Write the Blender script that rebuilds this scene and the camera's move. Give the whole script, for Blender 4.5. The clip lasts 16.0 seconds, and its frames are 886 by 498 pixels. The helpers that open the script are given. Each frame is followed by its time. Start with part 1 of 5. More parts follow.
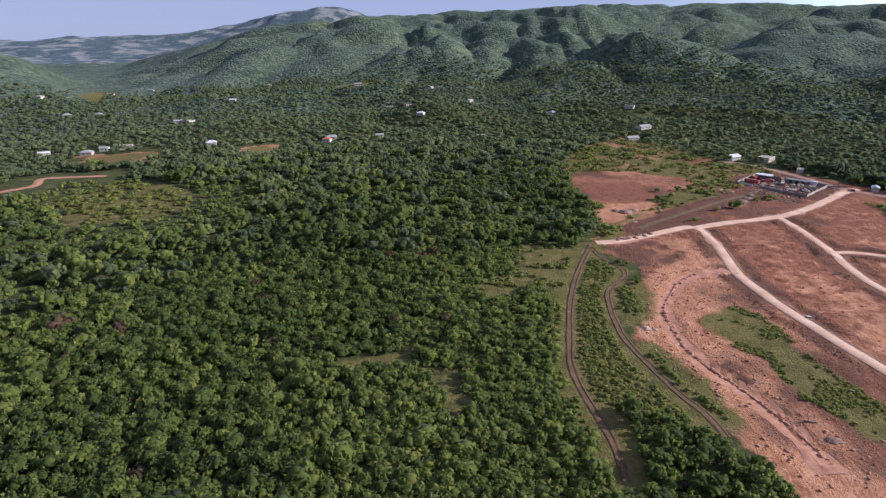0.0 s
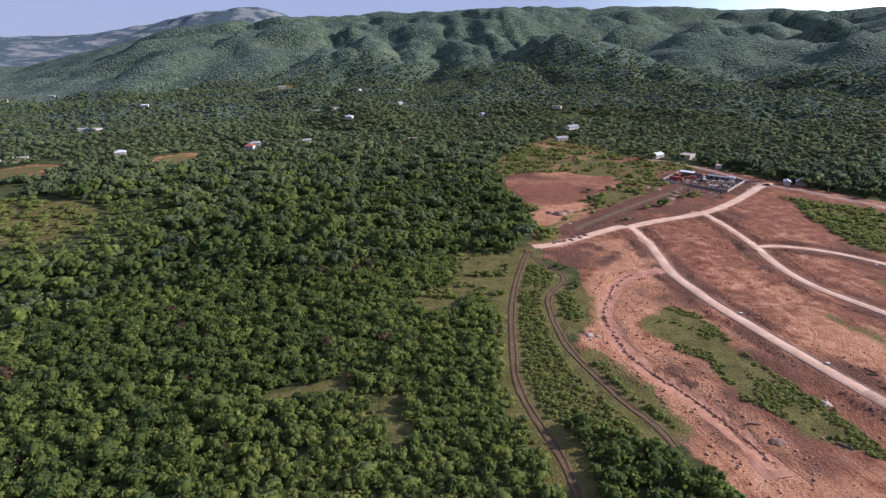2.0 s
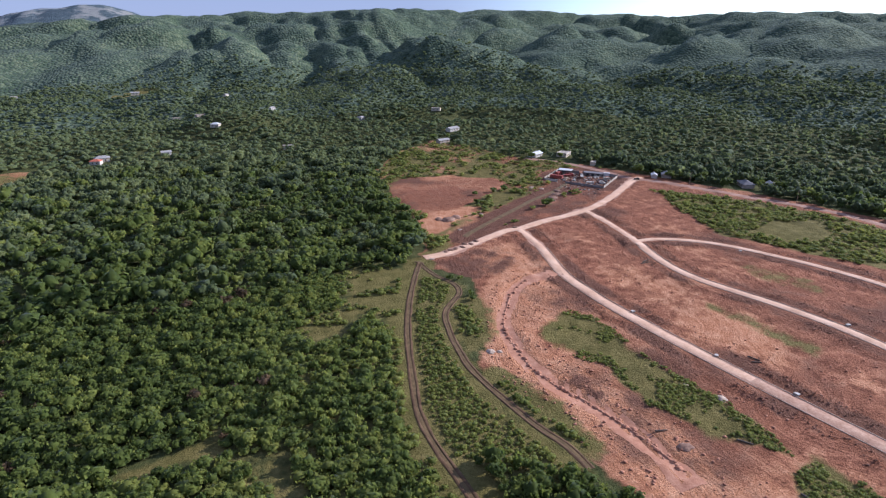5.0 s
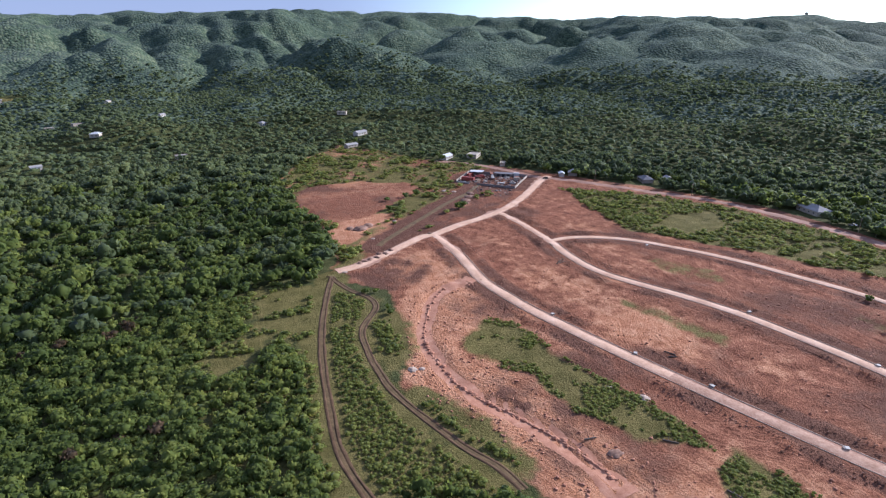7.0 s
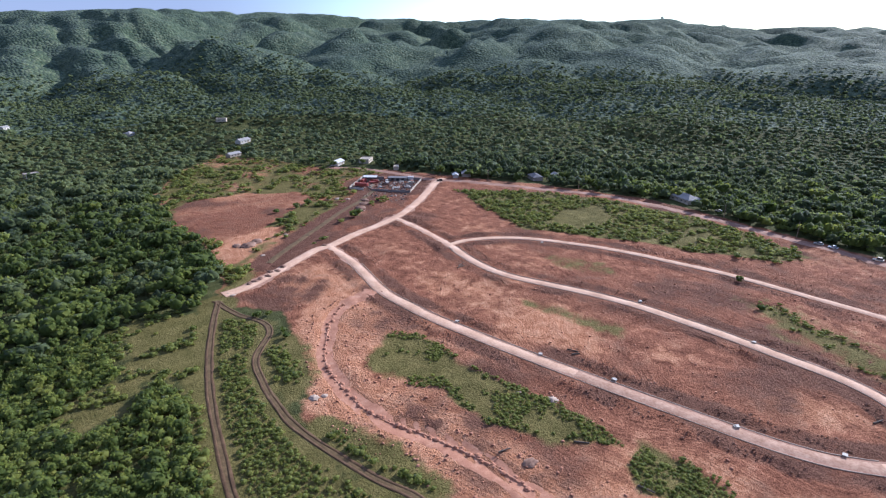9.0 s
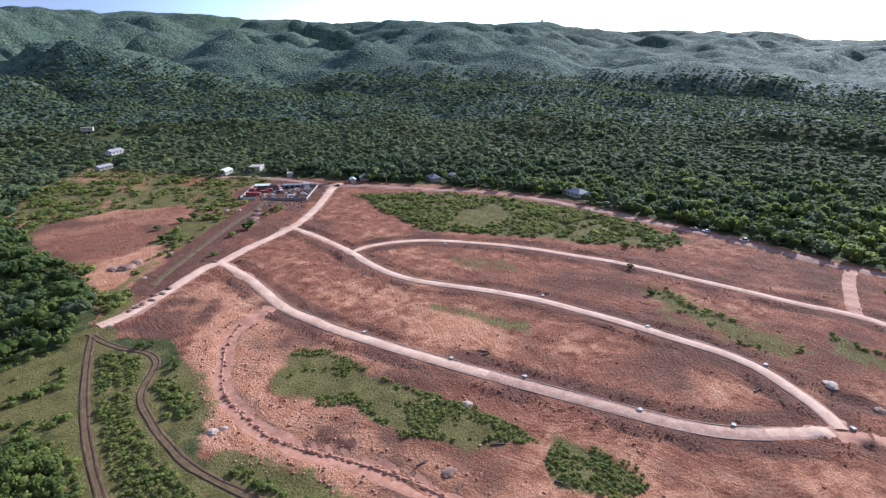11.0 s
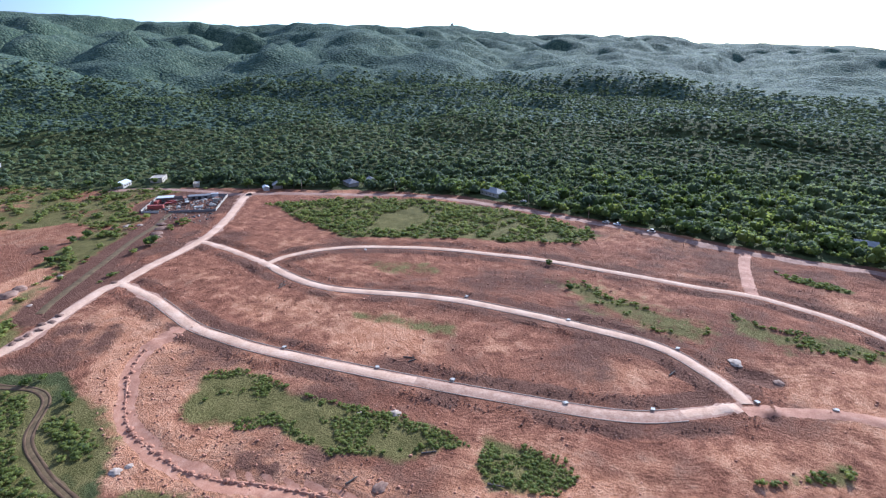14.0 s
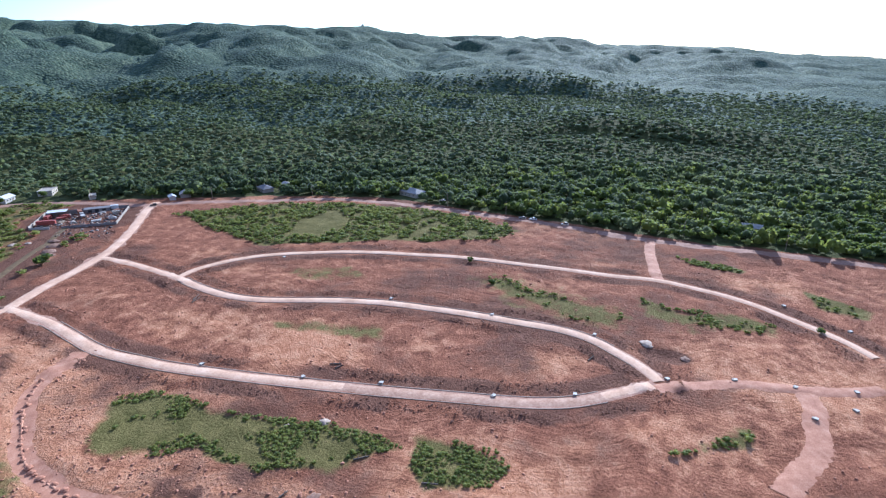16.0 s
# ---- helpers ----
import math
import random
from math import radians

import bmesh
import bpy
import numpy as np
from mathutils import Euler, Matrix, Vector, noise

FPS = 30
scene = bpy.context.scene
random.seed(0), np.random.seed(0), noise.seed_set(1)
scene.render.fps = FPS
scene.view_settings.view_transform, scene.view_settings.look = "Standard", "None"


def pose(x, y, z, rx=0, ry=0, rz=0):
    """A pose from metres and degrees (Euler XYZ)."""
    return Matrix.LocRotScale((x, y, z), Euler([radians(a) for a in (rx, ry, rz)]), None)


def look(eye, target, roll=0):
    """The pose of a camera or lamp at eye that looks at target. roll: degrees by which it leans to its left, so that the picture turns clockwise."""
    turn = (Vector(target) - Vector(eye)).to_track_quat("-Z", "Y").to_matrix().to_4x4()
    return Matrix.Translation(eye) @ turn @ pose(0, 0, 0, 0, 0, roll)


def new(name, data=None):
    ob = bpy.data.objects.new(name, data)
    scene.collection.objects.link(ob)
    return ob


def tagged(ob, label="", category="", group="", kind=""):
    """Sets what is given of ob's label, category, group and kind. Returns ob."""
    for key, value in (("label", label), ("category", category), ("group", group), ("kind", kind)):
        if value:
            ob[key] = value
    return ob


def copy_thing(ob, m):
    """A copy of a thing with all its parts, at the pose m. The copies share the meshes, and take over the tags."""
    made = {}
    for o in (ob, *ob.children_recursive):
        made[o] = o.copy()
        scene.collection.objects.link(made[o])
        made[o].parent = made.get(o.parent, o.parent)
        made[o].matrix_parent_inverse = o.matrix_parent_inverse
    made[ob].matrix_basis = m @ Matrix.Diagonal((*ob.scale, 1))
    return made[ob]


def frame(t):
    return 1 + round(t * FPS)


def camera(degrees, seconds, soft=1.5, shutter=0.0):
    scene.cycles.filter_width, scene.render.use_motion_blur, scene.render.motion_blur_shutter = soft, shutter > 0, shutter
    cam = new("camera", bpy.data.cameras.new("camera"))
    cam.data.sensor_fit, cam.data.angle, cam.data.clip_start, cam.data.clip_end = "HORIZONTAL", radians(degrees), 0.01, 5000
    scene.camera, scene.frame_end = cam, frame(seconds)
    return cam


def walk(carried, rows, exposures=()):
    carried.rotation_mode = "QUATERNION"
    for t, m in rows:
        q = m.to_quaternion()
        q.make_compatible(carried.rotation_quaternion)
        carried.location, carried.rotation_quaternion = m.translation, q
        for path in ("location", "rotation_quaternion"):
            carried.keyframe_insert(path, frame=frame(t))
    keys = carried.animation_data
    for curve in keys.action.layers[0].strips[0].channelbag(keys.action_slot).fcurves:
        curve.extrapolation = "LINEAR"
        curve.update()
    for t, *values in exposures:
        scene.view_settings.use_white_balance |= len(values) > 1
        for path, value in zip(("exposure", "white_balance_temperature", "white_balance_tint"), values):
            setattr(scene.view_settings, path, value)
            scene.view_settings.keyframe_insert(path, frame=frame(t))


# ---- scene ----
cam = camera(78.45, 16.0, soft=1.3)
# seconds, east, north, height, turn, tilt, lean
ROWS = [
    (0, 0.00, 0.00, 100.00, -0.000, -21.236, -0.135),
    (0.5, 0.19, 2.87, 100.03, -1.853, -21.211, -0.130),
    (1, 0.40, 5.80, 100.04, -3.662, -21.178, -0.107),
    (1.5, 0.64, 8.82, 100.02, -5.417, -21.133, -0.094),
    (2, 1.01, 11.82, 99.97, -7.205, -21.105, -0.063),
    (2.5, 1.47, 14.85, 99.92, -8.730, -21.086, -0.046),
    (3, 2.03, 17.91, 99.84, -10.141, -21.057, -0.051),
    (3.5, 2.75, 20.94, 99.75, -11.918, -21.009, -0.007),
    (4, 3.56, 23.83, 99.66, -14.505, -20.988, 0.019),
    (6.5, 8.75, 37.17, 98.73, -26.734, -20.718, 0.223),
    (7, 10.18, 39.41, 98.80, -29.124, -20.685, 0.174),
    (7.5, 11.75, 41.49, 98.90, -31.579, -20.649, 0.076),
    (8, 13.27, 43.39, 98.99, -34.201, -20.606, 0.046),
    (8.5, 14.63, 44.97, 99.08, -37.103, -20.548, 0.052),
    (9, 15.79, 46.37, 99.15, -40.347, -20.509, 0.056),
    (9.5, 16.85, 47.54, 99.22, -43.559, -20.478, 0.056),
    (10, 17.84, 48.55, 99.26, -46.519, -20.441, 0.042),
    (12.5, 21.35, 50.99, 98.39, -55.861, -20.152, -0.008),
    (13, 21.97, 51.17, 98.31, -57.055, -20.095, -0.046),
    (13.5, 22.49, 51.22, 98.25, -58.325, -20.048, -0.067),
    (14, 22.85, 51.19, 98.21, -59.823, -20.016, -0.078),
    (14.5, 23.01, 51.07, 98.20, -61.770, -19.995, -0.101),
    (15, 23.00, 50.96, 98.22, -63.991, -19.975, -0.125),
    (15.5, 22.89, 50.90, 98.26, -66.336, -19.958, -0.130),
    (16, 22.74, 50.92, 98.32, -68.508, -19.950, -0.133),
]
EXPOSURES = [(0.0, 1.2, 5650, 18), (7.0, 1.32, 5400, 15), (10.0, 1.41, 5250, 13), (16.0, 1.56, 4850, 8)]
walk(cam, [(t, pose(x, y, z, 90 + tilt, 0, turn) @ pose(0, 0, 0, 0, 0, lean)) for t, x, y, z, turn, tilt, lean in ROWS], EXPOSURES)

# ---------------------------------------------------------------- light
SUN_AZ, SUN_EL = 88.0, 23.0
world = bpy.data.worlds.new("sky")
scene.world = world
world.use_nodes = True
wn = world.node_tree
sky = wn.nodes.new("ShaderNodeTexSky")
sky.sky_type, sky.sun_disc = "NISHITA", False
sky.sun_elevation, sky.sun_rotation = radians(SUN_EL), radians(SUN_AZ)
sky.air_density, sky.dust_density, sky.ozone_density = 1.0, 0.15, 3.0
back = wn.nodes["Background"]
back.inputs["Strength"].default_value = 0.15
# thin high cloud in long streaks
wco = wn.nodes.new("ShaderNodeTexCoord")
wmap = wn.nodes.new("ShaderNodeMapping")
wmap.inputs["Scale"].default_value = (2.2, 2.2, 26)
wcl = wn.nodes.new("ShaderNodeTexNoise")
wcl.inputs["Scale"].default_value, wcl.inputs["Detail"].default_value = 1.6, 6
wra = wn.nodes.new("ShaderNodeValToRGB")
wra.color_ramp.elements[0].position, wra.color_ramp.elements[1].position = 0.0, 0.22
wmx = wn.nodes.new("ShaderNodeMix")
wmx.data_type = "RGBA"
wmx.inputs[7].default_value = (1.0, 1.13, 1.6, 1)
wsc = wn.nodes.new("ShaderNodeMath")
wsc.operation = "MULTIPLY"
wsc.inputs[1].default_value = 0.82
for a, b in ((wco.outputs["Generated"], wmap.inputs[0]), (wmap.outputs[0], wcl.inputs["Vector"]), (wcl.outputs["Fac"], wra.inputs[0]), (wra.outputs[0], wsc.inputs[0]),
             (wsc.outputs[0], wmx.inputs[0]), (sky.outputs[0], wmx.inputs[6]), (wmx.outputs[2], back.inputs["Color"])):
    wn.links.new(a, b)
wdot = wn.nodes.new("ShaderNodeVectorMath")
wdot.operation = "DOT_PRODUCT"
wdot.inputs[1].default_value = (math.sin(radians(SUN_AZ)), math.cos(radians(SUN_AZ)), 0.1)
wnear = wn.nodes.new("ShaderNodeMapRange")
wnear.interpolation_type = "SMOOTHSTEP"
for i, v in zip((1, 2, 3, 4), (0.3, 1.0, 0.95, 0.2)):
    wnear.inputs[i].default_value = v
wn.links.new(wco.outputs["Generated"], wdot.inputs[0])
wn.links.new(wdot.outputs["Value"], wnear.inputs[0])
wn.links.new(wnear.outputs[0], wsc.inputs[1])
sun = new("sun", bpy.data.lights.new("sun", "SUN"))
sun.data.energy, sun.data.angle, sun.data.color = 3.5, radians(0.6), (1.0, 0.90, 0.78)
to_sun = Vector((math.sin(radians(SUN_AZ)) * math.cos(radians(SUN_EL)), math.cos(radians(SUN_AZ)) * math.cos(radians(SUN_EL)), math.sin(radians(SUN_EL))))
sun.matrix_world = look(to_sun * 300, (0, 0, 0))

# ---------------------------------------------------------------- plan (metres)
ROAD_MAIN = [(80,266), (89,267), (101,272), (119,281), (136,290), (146,291), (164,298), (185,304), (206,312), (229,326), (253,344), (278,364), (292,372)]
ROAD_LOW = [(144,289), (142,263), (137,240), (134,225), (134,211), (135,194), (138,174), (142,152), (146,132), (150,114), (154,97), (156,88), (159,77), (163,67), (170,57), (176,50), (183,42)]
ROAD_MID = [(200,307), (199,284), (196,263), (194,250), (190,236), (187,218), (188,202), (193,187), (200,168), (205,148), (207,128), (208,110), (208,93), (208,77), (205,65), (199,56), (194,49), (189,44), (184,41)]
ROAD_HIGH = [(195,251), (208,250), (224,241), (236,228), (248,206), (257,183), (262,160), (267,137), (268,115), (269,90), (269,67), (271,44), (268,30), (263,15), (256,3), (246,-9), (236,-20), (225,-28)]
ROAD_VILLAGE = [(280,374), (292,360), (306,338), (325,299), (343,261), (348,227), (348,201), (347,176), (344,152), (342,131), (339,105), (335,81), (331,64), (328,34), (328,6), (329,-20), (328,-44), (327,-59)]
ROAD_BACK = [(282,375), (276,398), (269,423), (256,448), (238,465)]
LINK = [(272,43), (291,46), (311,48), (331,48)]
ROAD_EAST = [(180,42), (186,32), (192,19), (195,3), (199,-12), (205,-24)]
ROAD_SOUTH = [(196,0), (187,-1), (176,0), (165,2), (155,8), (145,13)]
TRACK_A = [(76,260), (71,250), (61,226), (53,202), (48,182), (45,168), (42,153), (42,140), (45,116), (44,100)]
TRACK_B = [(75,262), (78,244), (83,232), (82,223), (77,217), (70,208), (67,196), (65,180), (65,165), (71,137), (75,127), (76,117)]
ARC = [(131,229), (118,226), (107,220), (98,208), (90,197), (86,185), (84,171), (85,158), (86,150), (91,139), (94,126), (96,113), (96,104)]
DIAG = [(110,288), (124,300), (150,319), (183,343), (207,358), (230,377)]
DIRT_WEST = [(98,405), (112,427), (147,427), (181,408), (182,387), (167,371), (148,355), (135,343), (119,337), (104,331), (99,341), (93,372)]
DIRT_PALE = [(92,300), (98,325), (113,336), (136,345), (140,337), (123,322), (109,310), (98,299)]
SITE = [(74,266), (82,271), (98,279), (138,303), (191,350), (233,405), (275,431), (296,390), (336,308), (360,233), (354,156), (343,82), (335,34), (336,-21), (334,-90), (150,-60), (112,0), (104,60), (84,96), (76,125), (71,144), (68,167), (79,196), (86,212), (92,232), (84,246)]
GRASS_HIGH = [(275,338), (316,292), (334,256), (341,189), (334,149), (322,119), (301,125), (283,163), (264,209), (246,244), (256,285)]
GRASS_LOW = [(115,196), (123,186), (124,170), (124,150), (128,132), (129,110), (128,104), (119,114), (110,126), (106,134), (106,147), (108,153), (101,165), (98,181)]
GRASS_TOE = [(132,101), (135,80), (129,75), (122,79), (117,92), (122,98)]
GRASS_E1 = [(246, 49), (241, 32), (247, 13), (242, -1), (231, 2), (228, 23), (230, 44)]
GRASS_E2 = [(246, 118), (250, 110), (239, 96), (241, 86), (236, 78), (235, 71), (227, 55), (219, 57), (218, 73), (229, 93), (229, 104)]
GRASS_E3 = [(151,39), (170,16), (162,18), (149,36)]
GRASS_E4 = [(307,34), (299,2), (292,8), (299,32)]
GRASS_E5 = [(282,-16), (268,-35), (259,-33), (265,-19)]
GRASS_MID = [(174, 180), (180, 163), (183, 139), (176, 135), (173, 157), (171, 178)]
GRASS_BANK = [(219, 213), (238, 182), (225, 168), (211, 197)]
LAWN = [(290, 254), (325, 243), (300, 219), (268, 222), (265, 240)]
GLADE_A = [(43,264), (68,257), (60,226), (48,196), (46,214), (38,219), (29,203), (18,205), (20,216), (35,225)]
GLADE_B = [(-35,154), (-12,161), (-10,154), (-34,151)]
GLADE_C = [(-7,151), (5,149), (6,136), (11,129), (2,127), (1,139)]
MEADOW = [(-209,295), (-252,342), (-245,393), (-199,385), (-166,354), (-167,316), (-195,306)]
STRIP = [(72,243), (82,232), (69,206), (61,175), (62,153), (72,119), (41,134), (48,175), (57,208)]
TRACK_FAR = [(-304,361), (-292,378), (-301,399), (-282,406), (-257,411)]
OPEN_NW = [(183, 562), (149, 536), (103, 474), (97, 409), (89, 366), (96, 321), (82, 277), (74, 262), (84, 268), (137, 292), (183, 333), (267, 358), (283, 408), (260, 442), (234, 473), (205, 537)]
INLETS = [(140, 184), (146, 148), (152, 123), (158, 88), (168, 65), (187, 39), (194, 19), (196, 2), (200, -15), (180, 0), (210, 104), (208, 64), (234, 221), (260, -5), (244, -24), (209, 148), (189, -12)]
HEAPS = [(114, 225), (106, 219), (100, 212), (94, 203), (89, 195), (86, 187), (85, 180), (84, 169), (84, 162), (86, 152), (90, 144), (93, 134), (95, 128), (97, 117), (98, 109)]
MARL = [(93, 270), (96, 271), (99, 272), (103, 273), (106, 277), (109, 276), (113, 279), (143, 293)]
BUSHES = [(164, 369), (174, 372), (149, 366), (142, 346), (182, 326), (83, 238), (263, 131), (241, 113), (240, -14)]
FIELD_FAR = [(-311, 457), (-343, 517), (-300, 487), (-280, 522), (-257, 485), (-254, 456), (-284, 452)]
FIELD_MID = [(-189, 496), (-191, 523), (-162, 543), (-152, 521), (-162, 488), (-176, 479)]
FIELD_VALLEY = [(-569, 837), (-704, 1103), (-684, 1160), (-561, 930)]
FIELD_SLOPE = [(-191, 980), (-168, 1054), (-131, 1055), (-124, 953)]
SCRUB_WEST = [(-305, 392), (-240, 383), (-192, 372), (-140, 401), (-110, 316), (-154, 283), (-209, 256)]
UPPER_PLOTS = [(255, 245), (272, 160), (276, 60), (270, 20), (336, -20), (338, 90), (345, 150), (300, 125), (280, 165), (264, 215)]
BARE_YARD = [(110, 288), (150, 319), (207, 358), (230, 377), (245, 353), (206, 312), (164, 298), (120, 283)]
SCRUB_LIGHT = [(62, 262), (30, 268), (5, 225), (-20, 190), (-15, 150), (-20, 90), (50, 85), (44, 140), (46, 185), (58, 225)]
THICKET_A = [(84, 213), (73, 209), (72, 183), (80, 190)]
THICKET_B = [(70, 162), (74, 149), (80, 125), (72, 130), (67, 152)]
THICKET_C = [(77, 217), (83, 208), (74, 186), (69, 192)]


# ---------------------------------------------------------------- noise and plan helpers
def hashed(ix, iy, seed):
    h = (ix.astype(np.int64) * 374761393 + iy.astype(np.int64) * 668265263 + seed * 1442695041) & 0xFFFFFFFF
    h = ((h ^ (h >> 13)) * 1274126177) & 0xFFFFFFFF
    return ((h ^ (h >> 16)) & 0xFFFF) / 65535.0


def vnoise(x, y, seed=0):
    """Smooth noise, -1 to 1."""
    ix, iy = np.floor(x), np.floor(y)
    fx, fy = x - ix, y - iy
    fx, fy = fx * fx * fx * (fx * (fx * 6 - 15) + 10), fy * fy * fy * (fy * (fy * 6 - 15) + 10)
    a, b = hashed(ix, iy, seed), hashed(ix + 1, iy, seed)
    c, d = hashed(ix, iy + 1, seed), hashed(ix + 1, iy + 1, seed)
    return 2 * ((a * (1 - fx) + b * fx) * (1 - fy) + (c * (1 - fx) + d * fx) * fy) - 1


def fbm(x, y, seed=0, octaves=4):
    total, amp = 0.0, 0.5
    for k in range(octaves):
        total = total + amp * vnoise(x * 2 ** k, y * 2 ** k, seed + 17 * k)
        amp *= 0.5
    return total


def billow(x, y, seed):
    """Rounded swells parted by sharp creases, about -0.7 to 1.4."""
    return 2.2 * np.abs(vnoise(x, y, seed)) - 0.7


def smooth_line(points, step=3.0):
    """A Catmull-Rom curve through the points, in even steps."""
    p = np.array(points, float)
    p = np.vstack([2 * p[0] - p[1], p, 2 * p[-1] - p[-2]])
    out = []
    for i in range(1, len(p) - 2):
        n = max(2, int(np.linalg.norm(p[i + 1] - p[i]) / 1.0))
        u = np.linspace(0, 1, n, endpoint=False)[:, None]
        a, b, c, d = p[i - 1], p[i], p[i + 1], p[i + 2]
        out.append(0.5 * (2 * b + (c - a) * u + (2 * a - 5 * b + 4 * c - d) * u ** 2 + (3 * b - a - 3 * c + d) * u ** 3))
    out = np.vstack(out + [p[-2:-1]])
    # soften the kinks
    for _ in range(12):
        out[1:-1] = 0.25 * out[:-2] + 0.5 * out[1:-1] + 0.25 * out[2:]
    s = np.concatenate([[0], np.cumsum(np.linalg.norm(np.diff(out, axis=0), axis=1))])
    u = np.arange(0, s[-1], step)
    return np.stack([np.interp(u, s, out[:, 0]), np.interp(u, s, out[:, 1])], 1)


def far_from_line(x, y, points, reach=40.0):
    """Distance to a curve (capped at reach)."""
    q = smooth_line(points, 2.0)
    d = np.full(x.shape, reach)
    near = (x > q[:, 0].min() - reach) & (x < q[:, 0].max() + reach) & (y > q[:, 1].min() - reach) & (y < q[:, 1].max() + reach)
    if near.any():
        xs, ys = x[near], y[near]
        best = np.full(xs.shape, reach)
        for a in q:
            best = np.minimum(best, np.hypot(xs - a[0], ys - a[1]))
        d[near] = best
    return d


def inside(x, y, poly):
    """Signed distance into a polygon: positive inside."""
    p = np.array(poly, float)
    d = np.full(x.shape, 1e9)
    odd = np.zeros(x.shape, bool)
    for i in range(len(p)):
        a, b = p[i], p[(i + 1) % len(p)]
        e = b - a
        u = np.clip(((x - a[0]) * e[0] + (y - a[1]) * e[1]) / (e @ e + 1e-9), 0, 1)
        d = np.minimum(d, np.hypot(x - a[0] - u * e[0], y - a[1] - u * e[1]))
        cross = (a[1] > y) != (b[1] > y)
        xx = a[0] + (y - a[1]) * e[0] / (e[1] if abs(e[1]) > 1e-9 else 1e-9)
        odd ^= cross & (x < xx)
    return np.where(odd, d, -d)


def step01(v, lo, hi):
    u = np.clip((v - lo) / (hi - lo), 0, 1)
    return u * u * (3 - 2 * u)


# ---------------------------------------------------------------- shape of the land
RIDGE_AZ = [-180, -60, -40, -30, -24, -16, -7, -2, 3, 12, 22, 30, 38, 46, 51, 56, 61, 64, 67, 75, 80, 83, 91, 95, 99, 106, 125, 180]
RIDGE_EL = [-2, -2.6, -2.6, -2.3, -0.75, 0.95, 1.95, 2.5, 2.65, 2.7, 2.7, 2.5, 2.1, 2.05, 2.15, 1.9, 2.15, 1.75, 1.3, 1.3, 1.2, 0.7, 0.3, 0.2, -0.3, -0.6, -1.2, -2]
RIDGE_R = [2500, 2400, 2300, 2100, 1900, 1750, 1700, 1700, 1750, 1850, 2000, 2150, 2300, 2400, 2500, 2550, 2600, 2650, 2700, 2850, 3000, 3100, 3300, 3400, 3500, 3600, 3300, 2500]
FOOT_R = [900, 900, 1000, 1150, 1150, 1120, 1080, 1050, 1030, 1000, 980, 960, 940, 920, 920, 920, 920, 920, 920, 920, 920, 920, 920, 920, 920, 920, 900, 900]
FAR_AZ = [-60, -40, -34, -29.5, -24, -21, -15, -10.4, -7.8, -4, 0]
FAR_EL = [-0.6, -0.3, -0.05, 0.2, 0.3, 0.95, 2.4, 2.7, 2.0, 1.0, 0.0]


